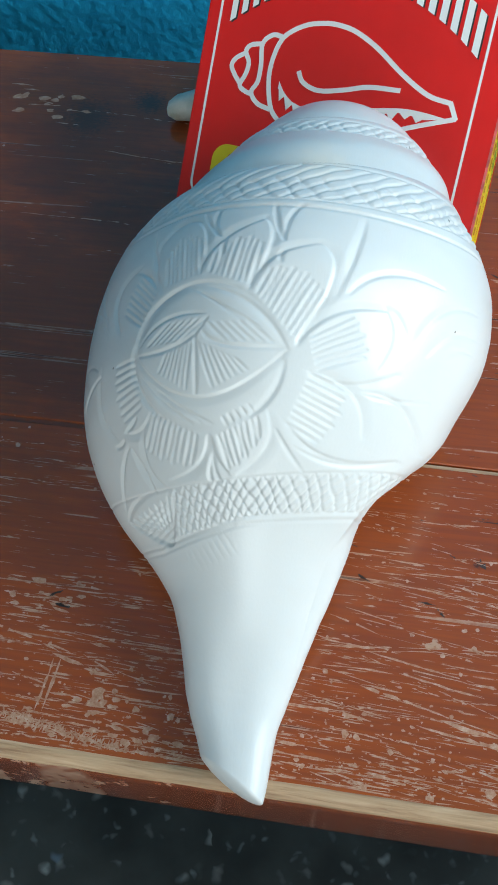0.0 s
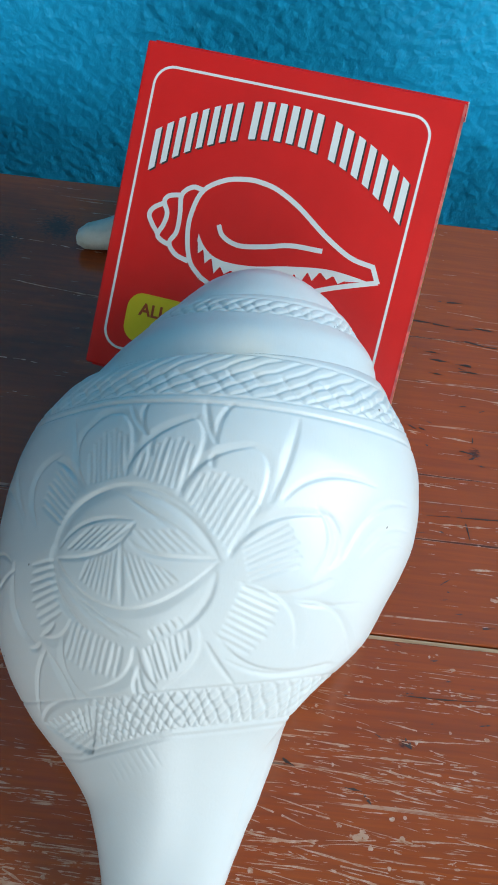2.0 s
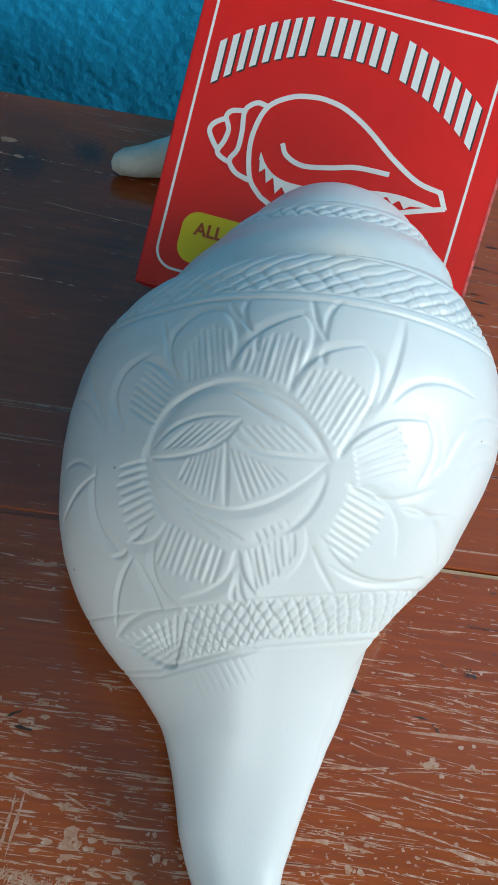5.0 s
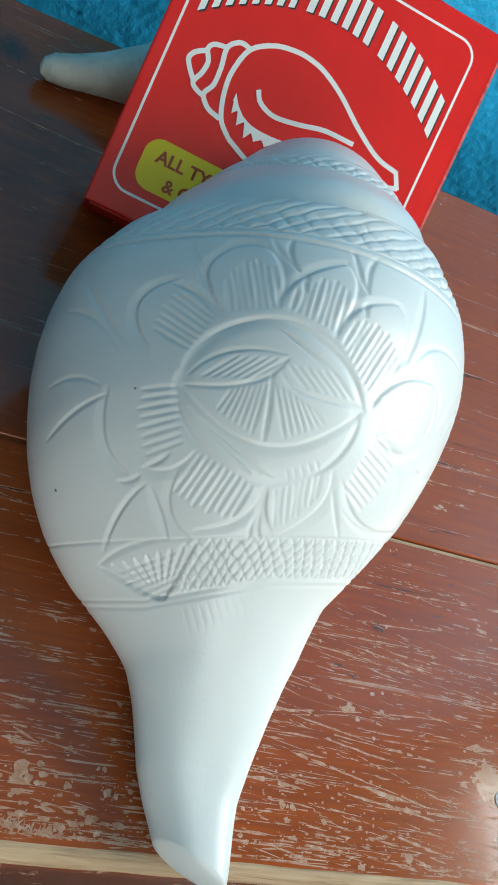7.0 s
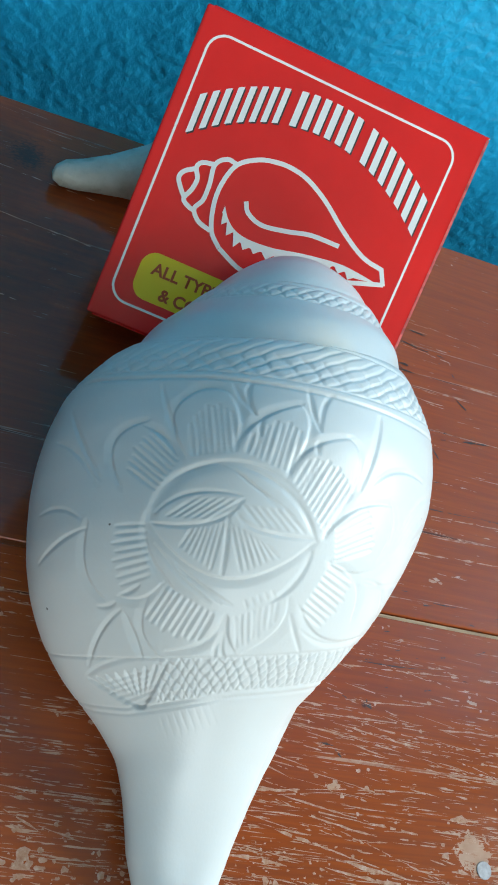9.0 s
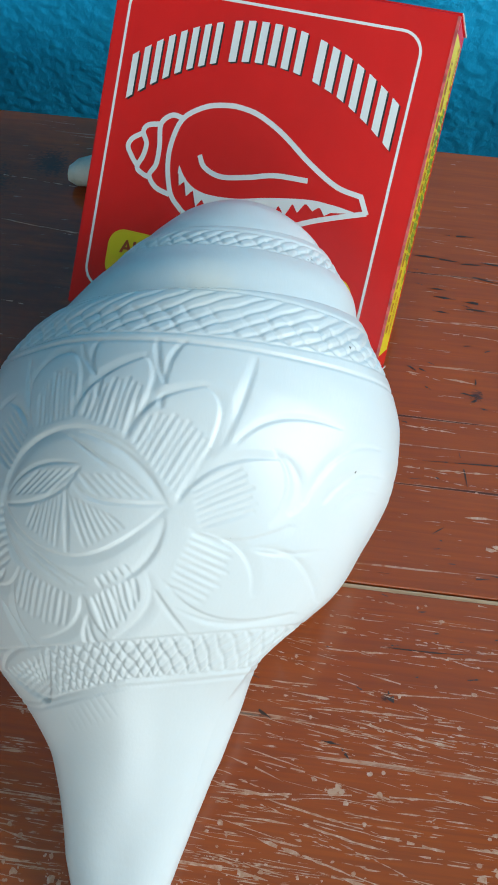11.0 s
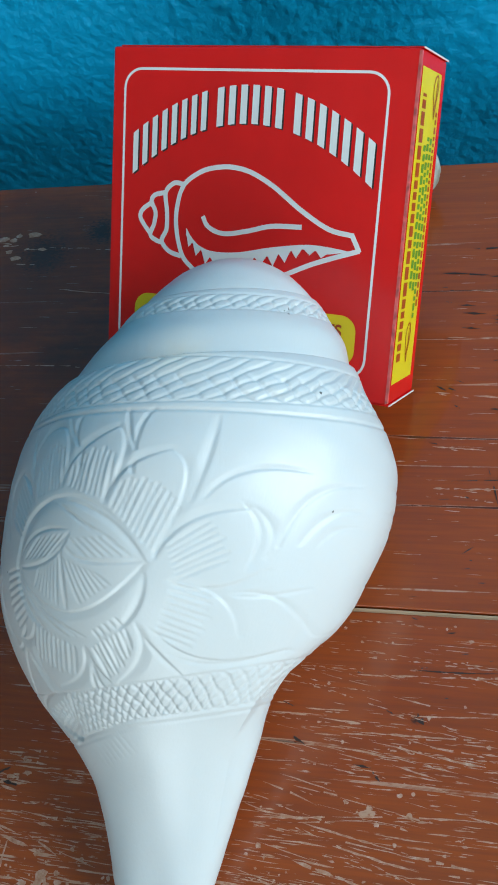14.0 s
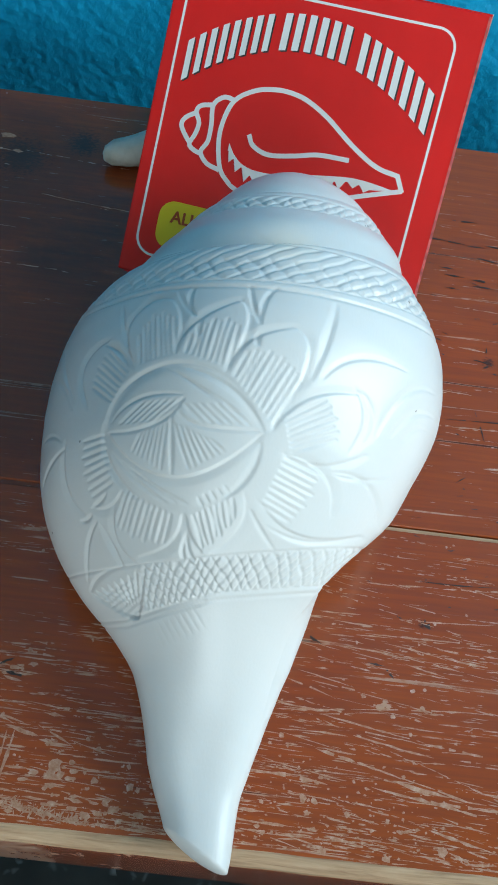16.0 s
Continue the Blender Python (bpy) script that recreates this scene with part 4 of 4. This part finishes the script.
def carved_conch():
    rows, cols = 780, 860
    s = np.concatenate([np.linspace(0, 1, 40, endpoint=False) ** 2 * 0.008, np.linspace(0.008, 0.055, 90, endpoint=False), np.linspace(0.055, 0.2212, rows - 130)])
    # more columns over the top than underneath
    w = np.linspace(0, 2 * math.pi, cols, endpoint=False)
    th = w - 0.42 * np.sin(w) + radians(80) - math.pi
    th = th[None, :] + np.zeros((rows, 1))
    S = s[:, None] + np.zeros_like(th)
    c = {k: smooth_curve(v, s, soft)[:, None] for k, v, soft in (("r", RADIUS, 0.0016), ("x", SHIFT, 0.004), ("z", LIFT, 0.004), ("c2", OVAL, 0.004), ("s2", LEAN_OVAL, 0.004),
                                                                ("c3", TRI_A, 0.004), ("s3", TRI_B, 0.004))}
    c["r"] = c["r"] * np.sqrt(np.clip(1 - (1 - np.clip(s / 0.0028, 0, 1)) ** 2, 0, 1))[:, None]
    c["r"][-1] = 0.0
    fade = np.clip(c["r"] / 0.012, 0, 1) ** 1.5

    def place(extra):
        R = c["r"] + fade * (c["c2"] * np.cos(2 * th) + c["s2"] * np.sin(2 * th) + c["c3"] * np.cos(3 * th) + c["s3"] * np.sin(3 * th))
        # the hollow where the body draws in to the canal, the lip above it, and a fuller shoulder on the far side
        deg = np.degrees(th)
        ds = S - 0.0775 + 0.0008 * np.clip(deg, -40, 16)
        bell = lambda v, at, w: np.exp(-0.5 * ((v - at) / w) ** 2)  # noqa: E731
        R = R - 0.0042 * bell(deg, 22, 36) * bell(ds, 0, np.where(ds < 0, 0.012, 0.0065)) + 0.0013 * bell(deg, -5, 22) * bell(ds, 0.020, 0.006)
        R = R + 0.0022 * bell(deg, 172, 20) * bell(S, 0.155, 0.015) - 0.0013 * bell(deg, 12, 12) * bell(S, 0.150, 0.012)
        R = np.maximum(R + extra, 0.00005)
        v, z = c["x"] + R * np.cos(th), c["z"] + R * np.sin(th)
        slant = np.exp(-(S / 0.015) ** 2)
        ss = S + 0.0012 * slant + slant * (-0.50) * (v - c["x"])
        xy = TIP + ss[..., None] * AXIS + v[..., None] * SIDE
        return np.concatenate([xy, z[..., None]], -1)

    def face(P):
        a = np.gradient(P, axis=0)
        b = np.roll(P, -1, axis=1) - np.roll(P, 1, axis=1)
        n = np.cross(a, b)
        return n / np.maximum(np.linalg.norm(n, axis=-1, keepdims=True), 1e-12)

    P = place(0.0)
    q = (P - HUB) @ HUB_U * 1000
    p = (P - HUB) @ HUB_R * 1000
    # whorls: a shoulder, then a sunken seam, at each turn of the spire
    step = -1.9 * np.exp(-np.clip(q - 57.6, 0, None) / 3.2) * (q > 57.6) + 0.5 * np.exp(-((q - 55) / 3.0) ** 2)
    step += -1.2 * np.exp(-np.clip(q - 81.2, 0, None) / 2.6) * (q > 81.2) + 1.5 * np.exp(-((q - 67.5) / 6.0) ** 2) + 0.5 * np.exp(-((q - 78) / 3.5) ** 2)
    step = step * np.clip((0.219 - S) / 0.01, 0, 1)
    P = place(step / 1000)
    N = face(P)
    q = (P - HUB) @ HUB_U * 1000
    p = (P - HUB) @ HUB_R * 1000
    ring = th * 52.0
    h = carving(p, q, ring, th)
    tops = np.clip((np.degrees(th) + 60) / 15, 0, 1) * np.clip((235 - np.degrees(th)) / 15, 0, 1)
    P = P + N * (h * 0.85 * tops / 1000)[..., None]
    P[..., 2] = np.where(P[..., 2] < 0.0, 0.0, P[..., 2])
    # the pieces that the carving divides it into
    lo1, up1, lo3, up3, lo2, up2 = band_edges(p)
    zone = np.select([q > up2, q > lo2, q > up1, q > lo1, q > up3, q > lo3], [6, 5, 4, 3, 2, 1], 0)
    zone[:160] = 0
    top = tagged(new("conch_shell"), "large white conch shell carved with a flower, lying on the bench", "conch shell")
    for k, (name, label) in enumerate((("siphonal_canal", "smooth white tapering canal"), ("lattice_band", "band of crossed cuts"), ("body_whorl", "body carved with a flower and leaves"),
                                       ("lattice_band", "band of crossed cuts"), ("spire_whorl", "smooth polished whorl"), ("lattice_band", "narrow band of crossed cuts"), ("apex", "smooth domed tip"))):
        ob = grid_mesh(name, P.reshape(-1, 3), rows, cols, True, SHELL, zone == k)
        ob.parent = top
        tagged(ob, label)
    return top


carved_conch()


# ---------------------------------------------------------------- the small conch behind the box
def small_conch():
    rows, cols = 150, 96
    u = np.concatenate([np.linspace(0, 1, 20, endpoint=False) ** 2 * 0.03, np.linspace(0.03, 1, rows - 20)])
    prof = np.interp(u, [0, 0.006, 0.03, 0.15, 0.25, 0.38, 0.5, 0.6, 0.68, 0.74, 0.76, 0.83, 0.86, 0.93, 0.97, 0.99, 1.0],
                     [0.0002, 0.0032, 0.0056, 0.0085, 0.0125, 0.020, 0.0285, 0.0315, 0.0315, 0.029, 0.0225, 0.0200, 0.0150, 0.0132, 0.0095, 0.0056, 0.0002])
    th = np.linspace(0, 2 * math.pi, cols, endpoint=False)
    verts = np.empty((rows, cols, 3))
    x0, x1 = -0.0515, 0.0912
    for i, a in enumerate(u):
        x = x0 + (x1 - x0) * a
        yc = 0.1515 + 0.0185 * min(1, a / 0.5) + 0.004 * a
        zc = max(prof[i] * 0.96, 0.0315 * min(1, (a / 0.62) ** 1.5) * 0.97, 0.0065)
        if a > 0.66:
            zc -= 0.015 * ((a - 0.66) / 0.34) ** 1.2
        for j, t in enumerate(th):
            r = prof[i] * (1 + 0.05 * math.cos(2 * t + a * 4))
            pn = Vector((x * 90, math.cos(t) * r * 90, math.sin(t) * r * 90))
            r *= 1 + (0.05 * noise.noise(pn) + 0.03 * noise.noise(pn * 2.7)) * min(1, a * 2.2) + (0.16 * noise.noise(pn * 2.2) if a > 0.74 else 0)
            verts[i, j] = (x, yc + r * math.cos(t), max(0.0, zc + r * math.sin(t)))
    ob = grid_mesh("conch_shell", verts.reshape(-1, 3), rows, cols, True, RAW_SHELL)
    return tagged(ob, "small pale rough conch shell lying behind the leaning box", "conch shell")


small_conch()


# ---------------------------------------------------------------- the red carton
BOX_W, BOX_D, BOX_H = 0.1116, 0.0343, 0.1143
BOX_X = Vector((0.98024, -0.19215, 0.04710))
BOX_Y = Vector((0.16472, 0.66082, -0.73225))
BOX_Z = Vector((0.10958, 0.72553, 0.67941))
BOX_O = Vector((0.02367, 0.06261, 0.02477))


def flat_poly(points, y=-0.0001, lift=0.0002):
    """A thin printed patch on the front, from its outline (x, z)."""
    bm = bmesh.new()
    vs = [bm.verts.new((x, y, z)) for x, z in points]
    bm.faces.new(vs)
    bmesh.ops.triangulate(bm, faces=bm.faces[:])
    bmesh.ops.recalc_face_normals(bm, faces=bm.faces[:])
    bm.normal_update()
    if sum(f.normal.y * f.calc_area() for f in bm.faces) > 0:
        bmesh.ops.reverse_faces(bm, faces=bm.faces[:])
    return bm


def ribbon(points, width, y=-0.0001, closed=False, taper=None):
    """A printed line of even width along points (x, z)."""
    pts = [Vector((x, 0, z)) for x, z in points]
    n = len(pts)
    bm = bmesh.new()
    pairs = []
    for i, p in enumerate(pts):
        a = pts[(i - 1) % n] if closed or i else p
        b = pts[(i + 1) % n] if closed or i < n - 1 else p
        d = (b - a).normalized()
        s = Vector((-d.z, 0, d.x)) * width / 2 * (taper[i] if taper else 1)
        pairs.append((bm.verts.new(p + s + Vector((0, y, 0))), bm.verts.new(p - s + Vector((0, y, 0)))))
    for i in range(n if closed else n - 1):
        (a, b), (c, d) = pairs[i], pairs[(i + 1) % n]
        bm.faces.new((a, b, d, c))
    return bm


def bend(stops, n=40):
    """A soft line through stops, by Catmull-Rom."""
    p = [Vector((*s, 0)) for s in stops]
    p = [2 * p[0] - p[1]] + p + [2 * p[-1] - p[-2]]
    out = []
    for i in range(1, len(p) - 2):
        m = max(4, n // (len(p) - 3))
        for k in range(m):
            t = k / m
            v = 0.5 * (2 * p[i] + (p[i + 1] - p[i - 1]) * t + (2 * p[i - 1] - 5 * p[i] + 4 * p[i + 1] - p[i + 2]) * t * t + (3 * p[i] - p[i - 1] - 3 * p[i + 1] + p[i + 2]) * t ** 3)
            out.append((v.x, v.y))
    return out + [tuple(stops[-1])]


def rounded(x0, x1, z0, z1, r, n=8):
    pts = []
    for cx, cz, a0 in ((x1 - r, z1 - r, 0), (x0 + r, z1 - r, 90), (x0 + r, z0 + r, 180), (x1 - r, z0 + r, 270)):
        for k in range(n + 1):
            a = radians(a0 + 90 * k / n)
            pts.append((cx + r * math.cos(a), cz + r * math.sin(a)))
    return pts


def join(*bms):
    out = bmesh.new()
    for b in bms:
        tmp = bpy.data.meshes.new("tmp")
        b.to_mesh(tmp)
        b.free()
        out.from_mesh(tmp)
        bpy.data.meshes.remove(tmp)
    return out


def lettering(text, x, z, size, y, material, name, parent, wide=1.0):
    cu = bpy.data.curves.new(name, "FONT")
    cu.body, cu.size, cu.align_x = text, size, "LEFT"
    cu.offset = size * 0.028
    tmp = bpy.data.objects.new("tmp_text", cu)
    scene.collection.objects.link(tmp)
    me = bpy.data.meshes.new_from_object(tmp.evaluated_get(bpy.context.evaluated_depsgraph_get()))
    bpy.data.objects.remove(tmp)
    me.transform(Matrix.Translation((x, y, z)) @ Matrix.Rotation(radians(90), 4, "X") @ Matrix.Diagonal((wide, 1, 1, 1)))
    me.materials.clear()
    me.materials.append(material)
    ob = new(name, me)
    ob.parent = parent
    return ob


def letter_bar(x0, x1, base, top):
    """One plain upright bar for a letter of the shop's name."""
    w = x1 - x0
    quads = []

    def quad(a0, a1, b0, b1):
        quads.append([(x0 + a * w, base(x0 + a * w) + b * (top(x0 + a * w) - base(x0 + a * w))) for a, b in ((a0, b0), (a1, b0), (a1, b1), (a0, b1))])

    quad(0.08, 0.76, 0, 1)
    return quads


def carton():
    box = tagged(new("carton"), "red printed card box leaning back against a small conch shell", "box")
    box.matrix_world = Matrix(((BOX_X.x, BOX_Y.x, BOX_Z.x, BOX_O.x), (BOX_X.y, BOX_Y.y, BOX_Z.y, BOX_O.y), (BOX_X.z, BOX_Y.z, BOX_Z.z, BOX_O.z), (0, 0, 0, 1)))
    hw = BOX_W / 2
    body = block(-hw - 0.0009, hw, 0, BOX_D, 0.0008, BOX_H + 0.0019, 0.0007, 2)
    part("body", body, RED, box)
    # folded flaps at the top and bottom, with pale cut edges
    for z in (BOX_H + 0.0020, 0.0002):
        flap = part("flap", block(-hw + 0.0015, hw + 0.0004, 0.0012, BOX_D + 0.0003, z, z + 0.0005, 0.0001, 1), RED, box, "tucked lid flap")
        part("cut_edge", block(hw + 0.0004, hw + 0.0007, 0.0012, BOX_D + 0.0003, z, z + 0.0005), CARD, flap, "pale cut card edge")
    part("worn_edge", block(hw - 0.0006, hw + 0.0003, -0.00015, 0.0012, 0.0015, BOX_H + 0.0012), WORN_RED, box, "edge rubbed pale pink")
    # the printed frame
    part("frame_line", ribbon(rounded(-0.0516, 0.0465, 0.0086, 0.1088, 0.0068), 0.0009, closed=True), WHITE, box, "thin white printed frame line")
    # the printed shell, drawn in slightly towards its nose
    W = 0.0017
    ease = lambda x: x + 0.0106 * (0.041 - x)  # noqa: E731
    outline = [bend([(-0.0215, 0.0402), (-0.0265, 0.0450), (-0.0293, 0.0540), (-0.0294, 0.0620), (-0.0268, 0.0700), (-0.0199, 0.0749), (-0.0127, 0.0767), (-0.0070, 0.0768), (-0.0003, 0.0754), (0.0085, 0.0711), (0.0192, 0.0639), (0.0297, 0.0584), (0.0384, 0.0569)], 60),
               [(0.0380, 0.0574), (0.0413, 0.0516)], bend([(0.0413, 0.0521), (0.0318, 0.0489), (0.0234, 0.0458), (0.0124, 0.0408), (0.0000, 0.0366), (-0.0110, 0.0362), (-0.0215, 0.0402)]),
               bend([(-0.0268, 0.0700), (-0.0309, 0.0703), (-0.0343, 0.0668), (-0.0335, 0.0599), (-0.0335, 0.0538), (-0.0353, 0.0496), (-0.0322, 0.0461), (-0.0270, 0.0447)]),
               bend([(-0.0343, 0.0668), (-0.0387, 0.0657), (-0.0401, 0.0633), (-0.0383, 0.0597), (-0.0387, 0.0556), (-0.0402, 0.0514), (-0.0375, 0.0495), (-0.0348, 0.0490)]),
               bend([(-0.0398, 0.0630), (-0.0435, 0.0605), (-0.0447, 0.0578), (-0.0431, 0.0550), (-0.0399, 0.0515)]),
               bend([(-0.0188, 0.0595), (-0.0163, 0.0559), (-0.0100, 0.0540), (-0.0007, 0.0556), (0.0083, 0.0579), (0.0197, 0.0584)])]
    outline = [[(ease(x), z) for x, z in o] for o in outline]
    drawing = part("shell_outline", ribbon(outline[0], W, -0.00014), WHITE, box, "white line drawing of a shell")
    for i, o in enumerate(outline[1:]):
        part("drawn_line", ribbon(o, W, -0.000144 - 0.000004 * i), WHITE, drawing)
    edge = bend([(-0.0253, 0.0550), (-0.0225, 0.0513), (-0.0185, 0.0485), (-0.0126, 0.0474), (-0.0032, 0.0481), (0.0082, 0.0506), (0.0213, 0.0526), (0.0297, 0.0525), (0.0380, 0.0516)], 64)
    valleys = [(-0.0250, 0.0522), (-0.0224, 0.0497), (-0.0188, 0.0474), (-0.0151, 0.0452), (-0.0108, 0.0447), (-0.0066, 0.0451), (-0.0015, 0.0454), (0.0024, 0.0465), (0.0074, 0.0475), (0.0117, 0.0485), (0.0163, 0.0501), (0.0206, 0.0511), (0.0255, 0.0508), (0.0300, 0.0500)]
    tips = [(-0.0241, 0.0482), (-0.0209, 0.0453), (-0.0169, 0.0425), (-0.0132, 0.0431), (-0.0090, 0.0432), (-0.0040, 0.0432), (0.0008, 0.0432), (0.0051, 0.0443), (0.0098, 0.0442), (0.0143, 0.0458), (0.0184, 0.0477), (0.0234, 0.0492), (0.0276, 0.0486)]
    edge, valleys, tips = ([(ease(x), z) for x, z in o] for o in (edge, valleys, tips))
    low = lambda x: float(np.interp(x, [v[0] for v in valleys], [v[1] for v in valleys])) if x < 0.030 else 0.0500 + (x - 0.030) * 0.18  # noqa: E731
    part("drawn_lip", join(*[flat_poly([a, b, (b[0], low(b[0])), (a[0], low(a[0]))], -0.00017) for a, b in zip(edge, edge[1:])]), WHITE, drawing, "white lip of the drawing")
    for a, b, tip in zip(valleys, valleys[1:], tips):
        lift = 0.0003
        mid = lambda v: (tip[0] + (v[0] - tip[0]) * 0.42, tip[1] + (v[1] + lift - tip[1]) * 0.5)  # noqa: E731
        part("drawn_tooth", flat_poly([(a[0], a[1] + lift), mid(a), tip, mid(b), (b[0], b[1] + lift)], -0.00019), WHITE, drawing)
    # the shop's name as plain bars on an arch
    base = lambda x: 0.0915 - 9.06 * (x + 0.002) ** 2  # noqa: E731
    top = lambda x: base(x) + 0.0127 + 0.75 * (x + 0.002) ** 2  # noqa: E731
    words = ((-0.0492, -0.0180, 8), (-0.0158, 0.0110, 6), (0.0134, 0.0449, 7))
    for a, b, n in words:
        a, b = ease(a), ease(b)
        pitch = (b - a) / n
        for k in range(n):
            x0, x1 = a + pitch * k + 0.0004, a + pitch * (k + 1) - 0.0004
            quads = letter_bar(x0, x1, base, top)
            shadow = part("bar_shadow", join(*[flat_poly([(x + 0.0006, z - 0.0004) for x, z in qd], -0.00010) for qd in quads]), BLACK, box)
            part("letter_bar", join(*[flat_poly(qd, -0.00016) for qd in quads]), WHITE, shadow)
    # the yellow pill with its words
    pill = part("yellow_label", flat_poly(rounded(-0.0450, 0.0425, 0.0122, 0.0300, 0.0058), -0.00014), YELLOW, box, "yellow rounded label with red words")
    lettering("ALL TYPES", -0.0402, 0.0222, 0.0062, -0.00024, BROWN_RED, "word", pill, 1.0)
    lettering("& CO", -0.0345, 0.0142, 0.0062, -0.00024, BROWN_RED, "word", pill, 1.0)
    lettering("LES", 0.0292, 0.0224, 0.0060, -0.00024, BROWN_RED, "word", pill, 0.95)
    # the yellow side panel with rows of bars
    sx = hw + 0.00012

    def side_poly(points, x):
        bm = flat_poly(points, 0.0)
        for v in bm.verts:
            v.co = Vector((x, v.co.x, v.co.z))
        bmesh.ops.recalc_face_normals(bm, faces=bm.faces[:])
        if sum(f.normal.x for f in bm.faces) < 0:
            bmesh.ops.reverse_faces(bm, faces=bm.faces[:])
        return bm

    panel = part("side_panel", side_poly([(0.0032, 0.0074), (0.0288, 0.0074), (0.0288, 0.1114), (0.0032, 0.1114)], sx), YELLOW, box, "yellow side panel with rows of small print")
    rng = random.Random(4)
    for y0, y1, z0, z1, mat, gap in ((0.0064, 0.0108, 0.0150, 0.1035, BROWN_RED, 0.0010), (0.0136, 0.0164, 0.0400, 0.0880, GREEN, 0.0009), (0.0175, 0.0203, 0.0390, 0.0905, GREEN, 0.0009),
                                     (0.0214, 0.0238, 0.0290, 0.0905, GREEN, 0.0009), (0.0250, 0.0272, 0.0330, 0.0990, BROWN_RED, 0.0009)):
        z = z0
        while z < z1:
            w = (y1 - y0) * rng.uniform(0.5, 1.1)
            part("print_bar", side_poly([(y0, z), (y1, z), (y1, min(z + w, z1)), (y0, min(z + w, z1))], sx + 0.00012), mat, panel)
            z += w + gap
    for zc, yc in ((0.0205, 0.0190), (0.1035, 0.0225)):
        leaf = [(yc + 0.0042 * math.cos(a) * (0.55 + 0.45 * math.sin(a)), zc + 0.0068 * math.sin(a) + 0.001 * math.cos(a)) for a in [2 * math.pi * k / 28 for k in range(28)]]
        bm = ribbon(leaf, 0.0007, 0, closed=True)
        bm2 = ribbon([(yc - 0.0012, zc - 0.005), (yc + 0.0012, zc), (yc + 0.001, zc + 0.0052)], 0.0006, 0)
        both = join(bm, bm2)
        for v in both.verts:
            v.co = Vector((sx + 0.00014, v.co.x, v.co.z))
        part("leaf_mark", both, BROWN_RED, panel)
    return box


carton()
